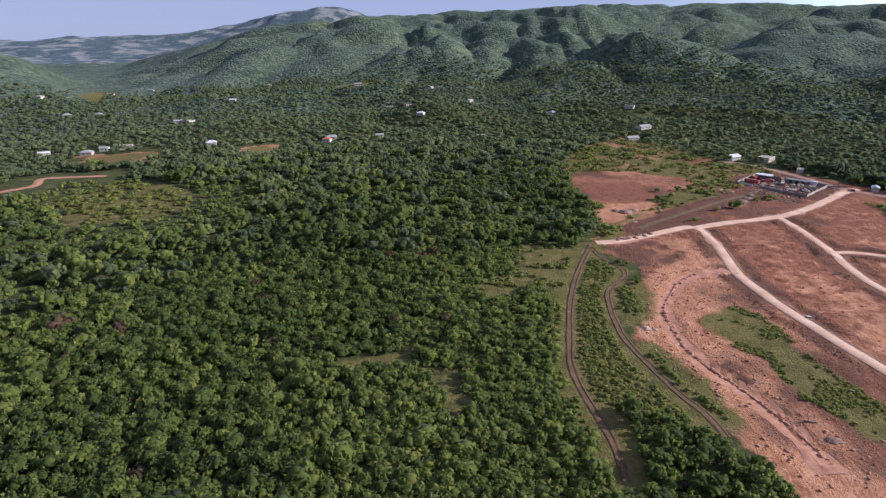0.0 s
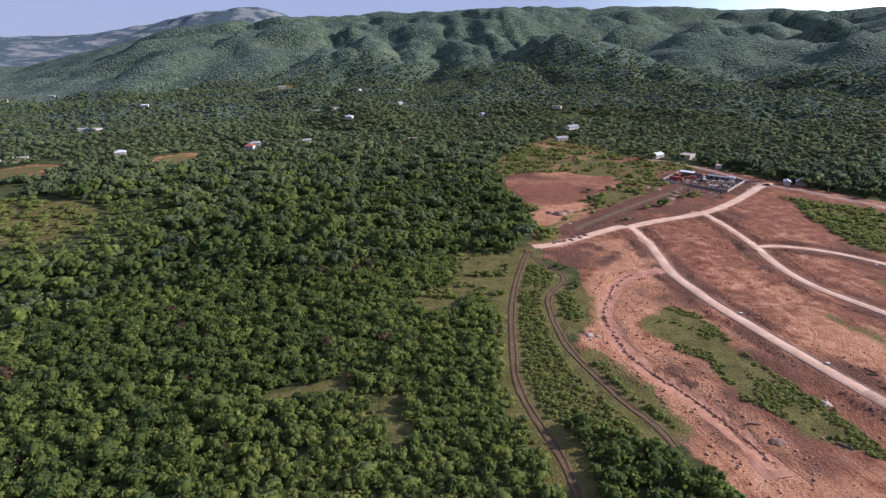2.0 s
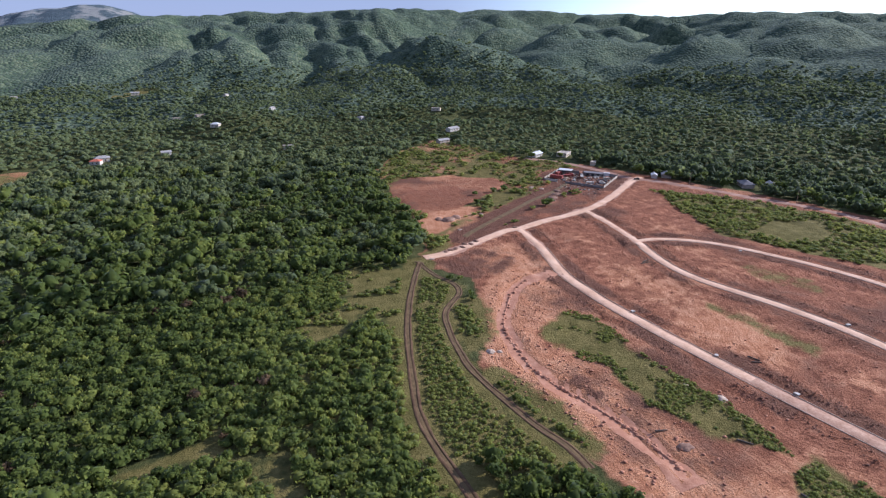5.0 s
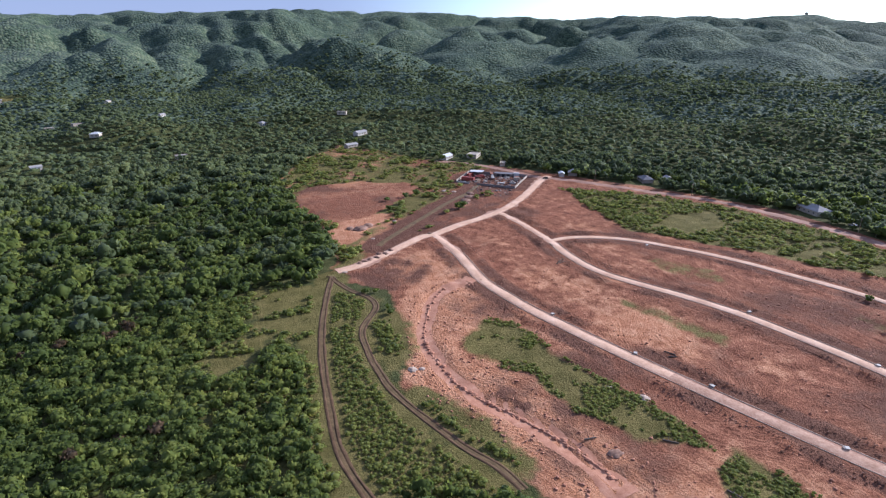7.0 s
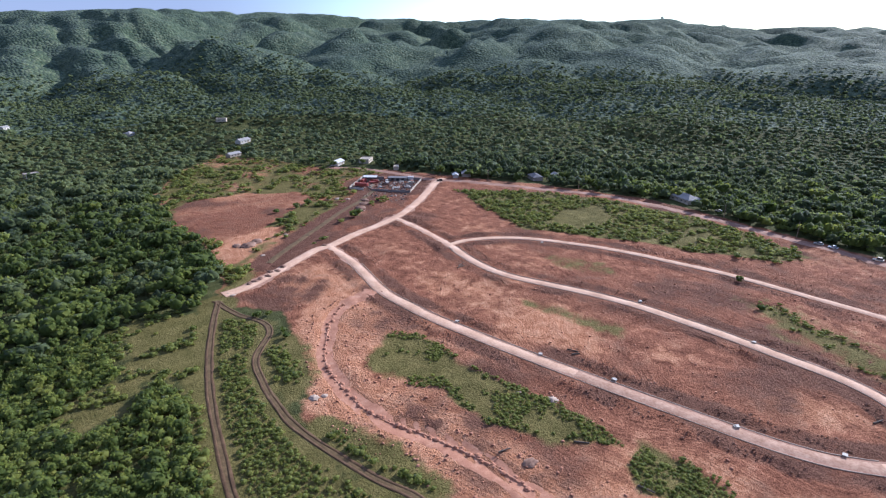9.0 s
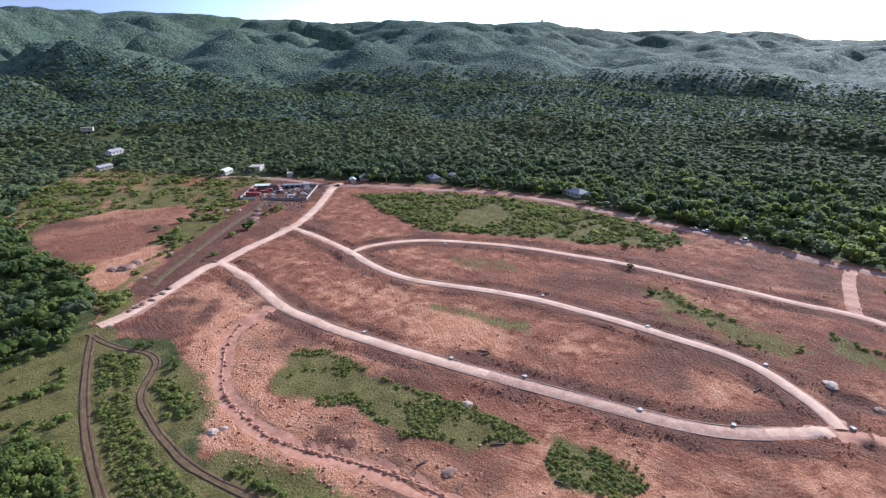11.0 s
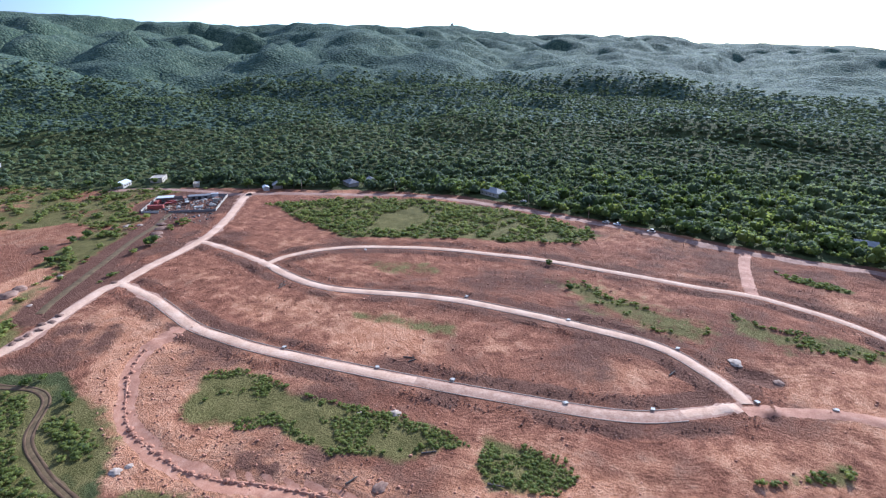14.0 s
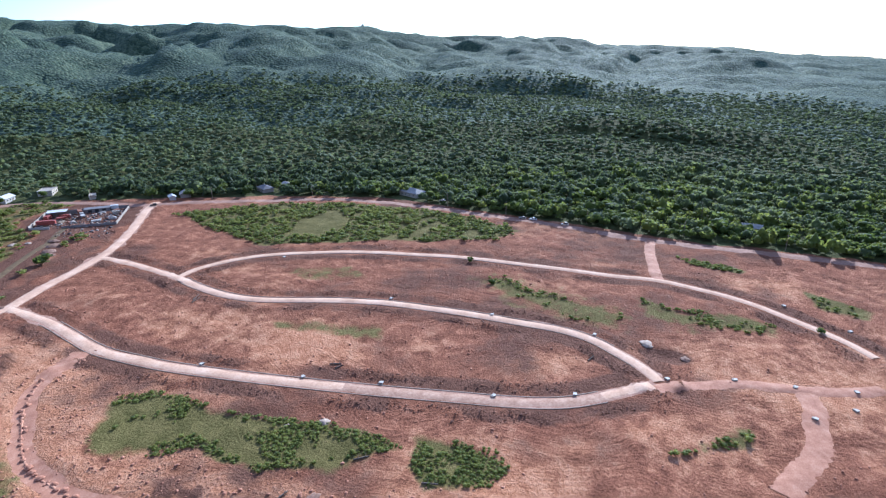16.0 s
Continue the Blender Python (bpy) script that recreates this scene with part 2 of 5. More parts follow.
def land(x, y):
    """Height of the bare ground."""
    dx, dy = x - 12, y - 25
    r, az = np.hypot(dx, dy), np.degrees(np.arctan2(dx, dy))
    ridge = np.interp(az, RIDGE_AZ, RIDGE_R)
    top = 99 + ridge * np.tan(np.radians(np.interp(az, RIDGE_AZ, RIDGE_EL)))
    foot = np.interp(az, RIDGE_AZ, FOOT_R)
    s = (r - foot) / (ridge - foot)
    up = 0.86 * np.clip(s, 0, 1) ** 0.95 + 0.14 * step01(r, 450, foot)
    body = top * (up * (1 - 0.25 * np.clip(s - 1, 0, 1)))
    # rounded knolls with sharp gullies between them
    across = np.radians(az) * 1500
    wx, wy = x + 110 * fbm(x / 420, y / 420, 5, 3), y + 110 * fbm(x / 420, y / 420, 6, 3)
    relief = 24 * billow(wx / 230, wy / 230, 11) + 46 * fbm(wx / 330, wy / 330, 12, 4) + 15 * billow(wx / 105, wy / 105, 23) + 7 * billow(wx / 52, wy / 52, 37) + 9 * fbm(x / 38, y / 38, 39, 2)
    knob = fbm(x / 300, y / 300, 23, 3)
    wild = (0.3 * step01(r, 480, 850) + 0.7 * step01(s, -0.1, 0.4)) * np.clip((ridge - 600) / 1400, 0.4, 1) * (1 - 0.5 * step01(s, 0.85, 1.02)) * (1 - 0.45 * step01(az, 42, 75)) * step01(top, 20, 120)
    body = body + wild * relief
    limit = 103 + r * np.tan(np.radians(np.interp(az, RIDGE_AZ, RIDGE_EL))) + (5 * vnoise(across / 60, r / 300, 31) + 3 * vnoise(across / 22, r / 200, 32)) * step01(top, 60, 160)
    body = np.where(s > 0.1, limit - 6 * np.log1p(np.exp(np.clip((limit - body) / 6, -30, 60))), body)
    # far range to the north-west and the low hill before it
    far = 99 + 4250 * np.tan(np.radians(np.interp(az, FAR_AZ, FAR_EL) + 0.12 * fbm(az / 3, r / 900, 41, 3) + 0.55 * fbm(x / 330, y / 330, 43, 4) * step01(4300 - r, -300, 300)))
    far = np.where((az > -75) & (az < 0), far, 0) * np.exp(-((r - 4250) / np.where(r < 4250, 700, 2000)) ** 2)
    low = 68 * np.exp(-((az + 44) / 9) ** 6 - ((r - 1350) / 260) ** 2) * (1 + 0.2 * knob)
    body = np.maximum(body, far) + low
    roll = (3.0 * fbm(x / 140, y / 140, 3, 2) + 6.5 * billow(x / 120, y / 120, 4) * step01(r, 420, 700)) * step01(r, 120, 400)
    site = inside(x, y, SITE)
    roll = roll * step01(-site, -5, 60) * step01(-inside(x, y, OPEN_NW), -5, 40)
    lump = (0.7 * fbm(x / 13, y / 13, 7, 3) + 0.35 * fbm((x + 0.3 * y) / 3.2, (y - 0.3 * x) / 14, 9, 2)) * step01(site, 0, 10)
    for line, half in ((ROAD_LOW, 3.0), (ROAD_MID, 2.8), (ROAD_HIGH, 2.6), (ROAD_MAIN, 3.8)):
        d = far_from_line(x, y, line, 30.0)
        lump = lump * step01(d, half, half + 4) + 0.6 * np.exp(-((d - half - 4.5) / 1.8) ** 2) * (0.4 + vnoise(x / 5, y / 5, 13))
    d = far_from_line(x, y, HEAPS, 30.0)
    lump = lump * step01(d, 2, 6) - 0.8 * np.exp(-((d - 1.5) / 1.2) ** 2)
    d = np.hypot((x - 203) / 1.0, (y - 40) / 1.8)
    lump = lump - 1.2 * np.exp(-(d / 4.5) ** 2)
    return body + roll + lump


def stretch(lo, hi, low_end, high_end, cell, growth):
    core = list(np.arange(lo, hi + 0.1, cell))
    a, b = lo, hi
    left, right, w = [], [], cell
    while a > low_end:
        w = min(w * growth, 60 if abs(a) > 2000 else 24)
        a -= w
        left.append(a)
    w = cell
    while b < high_end:
        w = min(w * growth, 60 if b > 2700 else 24)
        b += w
        right.append(b)
    return np.array(left[::-1] + core + right)


# ---------------------------------------------------------------- materials
def material(name, rough=0.9, spec=0.2):
    m = bpy.data.materials.new(name)
    m.use_nodes = True
    b = m.node_tree.nodes["Principled BSDF"]
    b.inputs["Roughness"].default_value = rough
    b.inputs["Specular IOR Level"].default_value = spec
    return m, m.node_tree, b


def node(nt, kind, **values):
    n = nt.nodes.new(kind)
    for k, v in values.items():
        n.inputs[k].default_value = v
    return n


def noise_node(nt, scale, detail=4.0, rough=0.55, stretch_by=None, turn=0.0):
    n = node(nt, "ShaderNodeTexNoise", Scale=scale, Detail=detail, Roughness=rough)
    co = nt.nodes.new("ShaderNodeTexCoord")
    if stretch_by:
        mp = nt.nodes.new("ShaderNodeMapping")
        mp.inputs["Scale"].default_value = stretch_by
        mp.inputs["Rotation"].default_value = (0, 0, radians(turn))
        nt.links.new(co.outputs["Object"], mp.inputs[0])
        nt.links.new(mp.outputs[0], n.inputs["Vector"])
    else:
        nt.links.new(co.outputs["Object"], n.inputs["Vector"])
    return n.outputs["Fac"]


def ramp(nt, fac, stops):
    n = nt.nodes.new("ShaderNodeValToRGB")
    el = n.color_ramp.elements
    while len(el) < len(stops):
        el.new(0.5)
    for e, (at, c) in zip(el, stops):
        e.position, e.color = at, (*c, 1)
    nt.links.new(fac, n.inputs[0])
    return n.outputs[0]


def mix(nt, fac, a, b):
    n = nt.nodes.new("ShaderNodeMix")
    n.data_type = "RGBA"
    for sock, v in ((n.inputs[0], fac), (n.inputs[6], a), (n.inputs[7], b)):
        if isinstance(v, (int, float)):
            sock.default_value = v
        elif isinstance(v, tuple):
            sock.default_value = (*v, 1)
        else:
            nt.links.new(v, sock)
    return n.outputs[2]


def calc(nt, op, a, b=0.0, c=0.0, clamp=False):
    n = nt.nodes.new("ShaderNodeMath")
    n.operation, n.use_clamp = op, clamp
    for sock, v in zip(n.inputs, (a, b, c)):
        if isinstance(v, (int, float)):
            sock.default_value = v
        else:
            nt.links.new(v, sock)
    return n.outputs[0]


def sharpen(nt, mask, grain, width=0.25):
    """A soft mask broken up by grain into a ragged edge."""
    v = calc(nt, "ADD", mask, calc(nt, "MULTIPLY", calc(nt, "SUBTRACT", grain, 0.5), 1.1))
    n = nt.nodes.new("ShaderNodeMapRange")
    n.interpolation_type = "SMOOTHSTEP"
    n.inputs["From Min"].default_value, n.inputs["From Max"].default_value = 0.5 - width, 0.5 + width
    nt.links.new(v, n.inputs[0])
    return n.outputs[0]


def bump(nt, bsdf, height, strength=0.5, distance=0.3):
    n = node(nt, "ShaderNodeBump", Strength=strength, Distance=distance)
    nt.links.new(height, n.inputs["Height"])
    nt.links.new(n.outputs[0], bsdf.inputs["Normal"])


def colour(nt, bsdf, c):
    nt.links.new(c, bsdf.inputs["Base Color"])


def attribute(nt, name):
    n = nt.nodes.new("ShaderNodeAttribute")
    n.attribute_name = name
    return n


def ground_material():
    m, nt, b = material("ground_cover", 0.97, 0.04)
    at = attribute(nt, "cover")
    sep = nt.nodes.new("ShaderNodeSeparateColor")
    nt.links.new(at.outputs["Color"], sep.inputs[0])
    soil, grass, pale = sep.outputs[0], sep.outputs[1], sep.outputs[2]
    dark = at.outputs["Alpha"]
    fine, mid, big = noise_node(nt, 1.1, 6, 0.65), noise_node(nt, 0.16, 6, 0.6), noise_node(nt, 0.03, 4)
    turnover = noise_node(nt, 0.02, 3)
    # grading marks that swing round in wide curves
    co = nt.nodes.new("ShaderNodeTexCoord")
    swing = node(nt, "ShaderNodeTexNoise", Scale=0.014, Detail=1.5)
    nt.links.new(co.outputs["Object"], swing.inputs["Vector"])
    bend = nt.nodes.new("ShaderNodeVectorMath")
    bend.operation = "MULTIPLY_ADD"
    bend.inputs[1].default_value = (110, 110, 0)
    nt.links.new(swing.outputs["Color"], bend.inputs[0])
    nt.links.new(co.outputs["Object"], bend.inputs[2])
    tracks = []
    for a in (18, 78, 140):
        mp = node(nt, "ShaderNodeMapping", Scale=(1.0, 0.07, 1), Rotation=(0, 0, radians(a)))
        tr = node(nt, "ShaderNodeTexNoise", Scale=0.62, Detail=4, Roughness=0.6)
        nt.links.new(bend.outputs[0], mp.inputs[0])
        nt.links.new(mp.outputs[0], tr.inputs["Vector"])
        tracks.append(tr.outputs["Fac"])
    scrape = mix(nt, sharpen(nt, turnover, big, 0.06), tracks[0], tracks[1])
    scrape = mix(nt, sharpen(nt, big, mid, 0.06), scrape, tracks[2])
    red = ramp(nt, calc(nt, "ADD", calc(nt, "ADD", calc(nt, "MULTIPLY", mid, 0.4), calc(nt, "MULTIPLY", fine, 0.3)), calc(nt, "MULTIPLY", scrape, 0.3)),
               [(0.36, (0.09, 0.034, 0.02)), (0.45, (0.175, 0.068, 0.039)), (0.53, (0.27, 0.112, 0.064)), (0.62, (0.41, 0.195, 0.115))])
    grit = calc(nt, "ADD", calc(nt, "ADD", calc(nt, "MULTIPLY", mid, 0.4), calc(nt, "MULTIPLY", fine, 0.35)), calc(nt, "MULTIPLY", scrape, 0.25))
    tan = ramp(nt, grit, [(0.36, (0.25, 0.1, 0.05)), (0.48, (0.40, 0.18, 0.096)), (0.62, (0.56, 0.305, 0.18))])
    brown = ramp(nt, grit, [(0.3, (0.065, 0.032, 0.021)), (0.5, (0.125, 0.058, 0.039)), (0.7, (0.2, 0.1, 0.066))])
    green = ramp(nt, calc(nt, "ADD", calc(nt, "MULTIPLY", mid, 0.55), calc(nt, "MULTIPLY", fine, 0.45)),
                 [(0.3, (0.05, 0.047, 0.014)), (0.45, (0.1, 0.089, 0.027)), (0.57, (0.15, 0.125, 0.043)), (0.72, (0.23, 0.172, 0.078))])
    floor = ramp(nt, mid, [(0.3, (0.03, 0.038, 0.014)), (0.52, (0.06, 0.07, 0.024)), (0.7, (0.11, 0.11, 0.045))])
    earth = mix(nt, sharpen(nt, pale, mid), red, tan)
    earth = mix(nt, sharpen(nt, dark, mid), earth, brown)
    c = mix(nt, sharpen(nt, soil, mid, 0.15), floor, earth)
    c = mix(nt, sharpen(nt, grass, mid, 0.2), c, green)
    c = mix(nt, calc(nt, "MULTIPLY", big, 0.25), c, (0.09, 0.06, 0.035))
    colour(nt, b, c)
    bare = calc(nt, "SUBTRACT", soil, grass, clamp=True)
    bump(nt, b, calc(nt, "ADD", fine, calc(nt, "MULTIPLY", calc(nt, "MULTIPLY", scrape, bare), 0.6)), 1.0, 0.6)
    return m


# greens of the far woods, a little haze blue worked into the colour
FAR_GREEN = [(0.3, (0.022, 0.036, 0.02)), (0.46, (0.046, 0.066, 0.036)), (0.58, (0.078, 0.1, 0.056)), (0.72, (0.125, 0.142, 0.08))]


def waxy(b, weight):
    """Stand-in for haze: a blue-tinted sheen that shows on leaves at low angles."""
    b.inputs["Sheen Weight"].default_value, b.inputs["Sheen Roughness"].default_value = weight, 0.6
    b.inputs["Sheen Tint"].default_value = (0.7, 0.82, 1.0, 1)


def forest_material(name, stops, pale_patch=None):
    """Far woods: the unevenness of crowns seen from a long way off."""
    m, nt, b = material(name, 0.9, 0.03)
    waxy(b, 0.045)
    co = nt.nodes.new("ShaderNodeTexCoord")
    v = node(nt, "ShaderNodeTexVoronoi", Scale=0.19, Randomness=1.0)
    nt.links.new(co.outputs["Object"], v.inputs["Vector"])
    mid, big = noise_node(nt, 0.03, 5), noise_node(nt, 0.005, 4)
    fac = calc(nt, "ADD", calc(nt, "MULTIPLY", mid, 0.55), calc(nt, "MULTIPLY", big, 0.45))
    cellv = nt.nodes.new("ShaderNodeSeparateColor")
    nt.links.new(v.outputs["Color"], cellv.inputs[0])
    fac = calc(nt, "ADD", calc(nt, "MULTIPLY", fac, 0.7), calc(nt, "MULTIPLY", cellv.outputs[0], 0.3))
    g = ramp(nt, fac, stops)
    if pale_patch:
        g = mix(nt, ramp(nt, noise_node(nt, 0.009, 6, 0.6), [(0.5, (0, 0, 0)), (0.6, (1, 1, 1))]), g, pale_patch)
    colour(nt, b, g)
    height = calc(nt, "SUBTRACT", 1.0, v.outputs["Distance"])
    bump(nt, b, calc(nt, "ADD", height, calc(nt, "MULTIPLY", mid, 1.2)), 1.0, 2.2)
    return m


def leaf_material(name, dark, mid_c, light, haze_weight=0.08):
    m, nt, b = material(name, 0.75, 0.08)
    waxy(b, haze_weight)
    tint = attribute(nt, "tint").outputs["Fac"]
    n = noise_node(nt, 0.55, 4, 0.65)
    fac = calc(nt, "ADD", calc(nt, "MULTIPLY", tint, 0.55), calc(nt, "MULTIPLY", n, 0.45))
    c = ramp(nt, fac, [(0.12, dark), (0.5, mid_c), (0.9, light)])
    colour(nt, b, c)
    tr = nt.nodes.new("ShaderNodeBsdfTranslucent")
    nt.links.new(c, tr.inputs["Color"])
    ms = nt.nodes.new("ShaderNodeMixShader")
    ms.inputs[0].default_value = 0.57
    out = nt.nodes["Material Output"]
    nt.links.new(b.outputs[0], ms.inputs[1])
    nt.links.new(tr.outputs[0], ms.inputs[2])
    nt.links.new(ms.outputs[0], out.inputs["Surface"])
    return m


def rough_material(name, stops, scale=0.3, rough=0.9, relief=0.4, fine=2.5):
    m, nt, b = material(name, rough, 0.2)
    a, f = noise_node(nt, scale, 5, 0.6), noise_node(nt, fine, 4, 0.6)
    colour(nt, b, ramp(nt, calc(nt, "ADD", calc(nt, "MULTIPLY", a, 0.65), calc(nt, "MULTIPLY", f, 0.35)), stops))
    bump(nt, b, f, relief, 0.15)
    return m


GROUND = ground_material()
WOODS = forest_material("far_woods", FAR_GREEN)
# Distance haze is put into this colour: bluish woods with pale patches.
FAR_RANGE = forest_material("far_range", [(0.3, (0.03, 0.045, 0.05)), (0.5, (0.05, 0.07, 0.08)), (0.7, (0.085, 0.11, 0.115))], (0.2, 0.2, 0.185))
LEAVES = leaf_material("leaves", (0.053, 0.079, 0.018), (0.13, 0.163, 0.034), (0.285, 0.3, 0.066))
# bluer version of the leaves, with distance haze put into the colour
HAZY_LEAVES = leaf_material("hazy_leaves", (0.056, 0.078, 0.033), (0.126, 0.155, 0.057), (0.235, 0.255, 0.096), 0.12)
SHRUB = leaf_material("shrub_leaves", (0.095, 0.12, 0.027), (0.185, 0.205, 0.043), (0.3, 0.3, 0.072))
RUSSET = leaf_material("russet_leaves", (0.06, 0.045, 0.022), (0.13, 0.085, 0.045), (0.2, 0.13, 0.075))
ROAD = rough_material("marl_road", [(0.3, (0.39, 0.225, 0.14)), (0.48, (0.535, 0.335, 0.22)), (0.66, (0.65, 0.445, 0.315))], 0.12, 0.95, 0.5, 1.2)
ROADBED = rough_material("tan_road_bed", [(0.3, (0.27, 0.15, 0.095)), (0.48, (0.38, 0.225, 0.15)), (0.66, (0.5, 0.33, 0.23))], 0.3, 0.95, 0.5, 1.2)
MUD = rough_material("mud_track", [(0.3, (0.045, 0.025, 0.012)), (0.5, (0.09, 0.051, 0.026)), (0.7, (0.16, 0.094, 0.052))], 0.25)
CLAY = rough_material("red_clay_road", [(0.3, (0.24, 0.10, 0.058)), (0.5, (0.37, 0.175, 0.105)), (0.68, (0.48, 0.265, 0.17))], 0.3)
BED = rough_material("track_bed", [(0.3, (0.06, 0.038, 0.017)), (0.5, (0.115, 0.074, 0.034)), (0.7, (0.19, 0.125, 0.06))], 0.4)
LANE = rough_material("village_lane", [(0.3, (0.17, 0.085, 0.057)), (0.5, (0.27, 0.15, 0.105)), (0.7, (0.42, 0.26, 0.19))], 0.12, 0.95, 0.5, 0.9)
BARK = rough_material("bark", [(0.3, (0.06, 0.045, 0.035)), (0.6, (0.15, 0.12, 0.095))], 1.5)


# ---------------------------------------------------------------- mesh helpers
def mesh_from(name, verts, faces, mats, smooth=False, which=None):
    """A mesh of triangles or quads from arrays."""
    verts, faces = np.asarray(verts, np.float32), np.asarray(faces, np.int32)
    me = bpy.data.meshes.new(name)
    me.vertices.add(len(verts))
    me.vertices.foreach_set("co", verts.ravel())
    k = faces.shape[1]
    me.loops.add(faces.size)
    me.loops.foreach_set("vertex_index", faces.ravel())
    me.polygons.add(len(faces))
    me.polygons.foreach_set("loop_start", np.arange(len(faces), dtype=np.int32) * k)
    me.polygons.foreach_set("use_smooth", np.full(len(faces), smooth))
    for m in mats:
        me.materials.append(m)
    if which is not None:
        me.polygons.foreach_set("material_index", np.asarray(which, np.int32))
    me.update(calc_edges=True)
    me.validate()
    return me


def at_height(x, y):
    return land(np.atleast_1d(np.asarray(x, float)), np.atleast_1d(np.asarray(y, float)))


# ---------------------------------------------------------------- ground
gx = stretch(-10, 345, -3600, 4700, 1.8, 1.06)
gy = stretch(-66, 400, -1500, 4700, 1.8, 1.06)
GX, GY = np.meshgrid(gx, gy)
GZ = land(GX, GY)
nx, ny = len(gx), len(gy)


def cover(x, y):
    """Soil, grass, pale soil and dark soil at each place, 0 to 1."""
    edge = 5 * fbm(x / 16, y / 16, 51, 3)
    soft = lambda poly, w=5.0: step01(inside(x, y, poly) + edge, -w, w)
    soil = np.maximum.reduce([soft(p) for p in (SITE, DIRT_WEST, DIRT_PALE)])
    soil = np.maximum(soil, 1 - step01(far_from_line(x, y, DIAG) + edge * 0.5, 4, 12))
    grass = np.maximum.reduce([soft(p) for p in (GRASS_HIGH, GRASS_LOW, GRASS_TOE, FIELD_VALLEY, FIELD_SLOPE, THICKET_A, THICKET_B, THICKET_C, GRASS_E3, GRASS_E4, GRASS_E5, GLADE_A, GLADE_B, GLADE_C, MEADOW, STRIP)])
    grass = np.maximum.reduce([grass] + [0.85 * step01(inside(x, y, p) + edge, -11, 0) for p in (STRIP, THICKET_A, THICKET_B, THICKET_C)])
    grass = np.maximum(grass, 0.5 * soft(SCRUB_LIGHT))
    grass = np.maximum.reduce([grass, 0.62 * soft(GRASS_MID), 0.7 * soft(GRASS_E1), 0.66 * soft(GRASS_E2), 0.5 * soft(GRASS_BANK)])
    grass = np.maximum(grass, 0.42 * step01(inside(x, y, GRASS_E2) + 2 * edge, -18, 2))
    grass = np.maximum(grass, 0.42 * step01(inside(x, y, GRASS_E1) + 2 * edge, -10, 2))
    grass = np.maximum(grass, (1 - step01(far_from_line(x, y, TRACK_A), 4, 11)) * 0.9)
    north = soft(OPEN_NW)
    soil, grass = np.maximum(soil, north), np.maximum(grass, np.clip(0.74 + 0.7 * fbm(x / 22, y / 22, 53, 3), 0.3, 1) * north)
    dry = np.maximum(soft(FIELD_FAR), soft(FIELD_MID))
    soil, grass = np.maximum(soil, dry), np.maximum(grass, 0.68 * dry)
    yard_side = soft(BARE_YARD)
    soil = np.maximum(soil, yard_side)
    grass = grass * (1 - 0.85 * yard_side) * step01(far_from_line(x, y, DIAG) + edge, 5, 15) * step01(np.hypot(x - 250, (y - 382)) + edge, 30, 48)
    grass = grass * (1 - step01(inside(x, y, DIRT_WEST) + edge, -3, 3)) * (1 - step01(inside(x, y, DIRT_PALE) + edge, -3, 3))
    pale = np.maximum(soft(DIRT_PALE), dry)
    pale = np.maximum(pale, 1 - step01(far_from_line(x, y, ARC) + edge * 1.2, 6, 19))
    roads = np.minimum.reduce([far_from_line(x, y, l) for l in (ROAD_LOW, ROAD_MID, ROAD_HIGH, ROAD_MAIN)])
    pale = np.maximum(pale, 0.12 + 0.8 * fbm(x / 40, y / 40, 61, 3) + np.where(x < 195, 0.34, 0.08) * step01(roads, 9, 20))
    dark = np.clip(0.16 + 0.95 * fbm(x / 30, y / 30, 71, 4), 0, 0.7)
    for line in (ROAD_LOW, ROAD_MID, ROAD_HIGH):
        d = far_from_line(x, y, line)
        dark = np.maximum(dark, (0.62 + 0.7 * fbm(x / 12, y / 12, 77, 3)) * (1 - step01(np.abs(d - 6.5), 2.0, 6)))
    dark = np.maximum(dark, (0.5 + 0.6 * fbm(x / 14, y / 14, 81, 3)) * step01(inside(x, y, UPPER_PLOTS) + 2 * edge, -8, 8))
    dark = np.maximum(dark, 0.4 * soft(DIRT_WEST)) * (1 - soft(DIRT_PALE))
    dark = np.maximum(dark, (0.65 + 0.5 * fbm(x / 6, y / 6, 79, 3)) * (1 - step01(np.hypot((x - 100) / 1.5, y - 252) + 2 * edge, 10, 22)))
    dark = np.maximum(dark, 0.9 * (1 - step01(far_from_line(x, y, DIAG) + edge, 6, 16)))
    dark = np.maximum(dark, 1 - step01(np.hypot((x - 203), (y - 40) / 1.8) + 0.4 * edge, 3, 6))
    dark = np.maximum(dark, 0.95 * (1 - step01(far_from_line(x, y, [(92, 152), (94, 146), (96, 141)]), 0.8, 1.8)))
    dark = np.maximum(dark, 0.85 * (1 - step01(np.hypot(x - 250, y - 382) + edge, 30, 45)))
    dark = np.maximum(dark, (0.6 + 0.5 * fbm(x / 9, y / 9, 83, 3)) * yard_side)
    return np.stack([soil, grass, np.clip(pale, 0, 1), dark], -1)


idx = np.arange(nx * ny).reshape(ny, nx)
quads = np.stack([idx[:-1, :-1], idx[:-1, 1:], idx[1:, 1:], idx[1:, :-1]], -1).reshape(-1, 4)
cx, cy = GX[:-1, :-1].ravel(), GY[:-1, :-1].ravel()
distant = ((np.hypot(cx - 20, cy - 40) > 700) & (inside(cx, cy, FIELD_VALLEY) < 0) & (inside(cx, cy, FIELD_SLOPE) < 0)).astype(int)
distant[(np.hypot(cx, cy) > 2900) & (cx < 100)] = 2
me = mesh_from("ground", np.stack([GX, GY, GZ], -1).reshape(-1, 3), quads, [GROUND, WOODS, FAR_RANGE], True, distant)
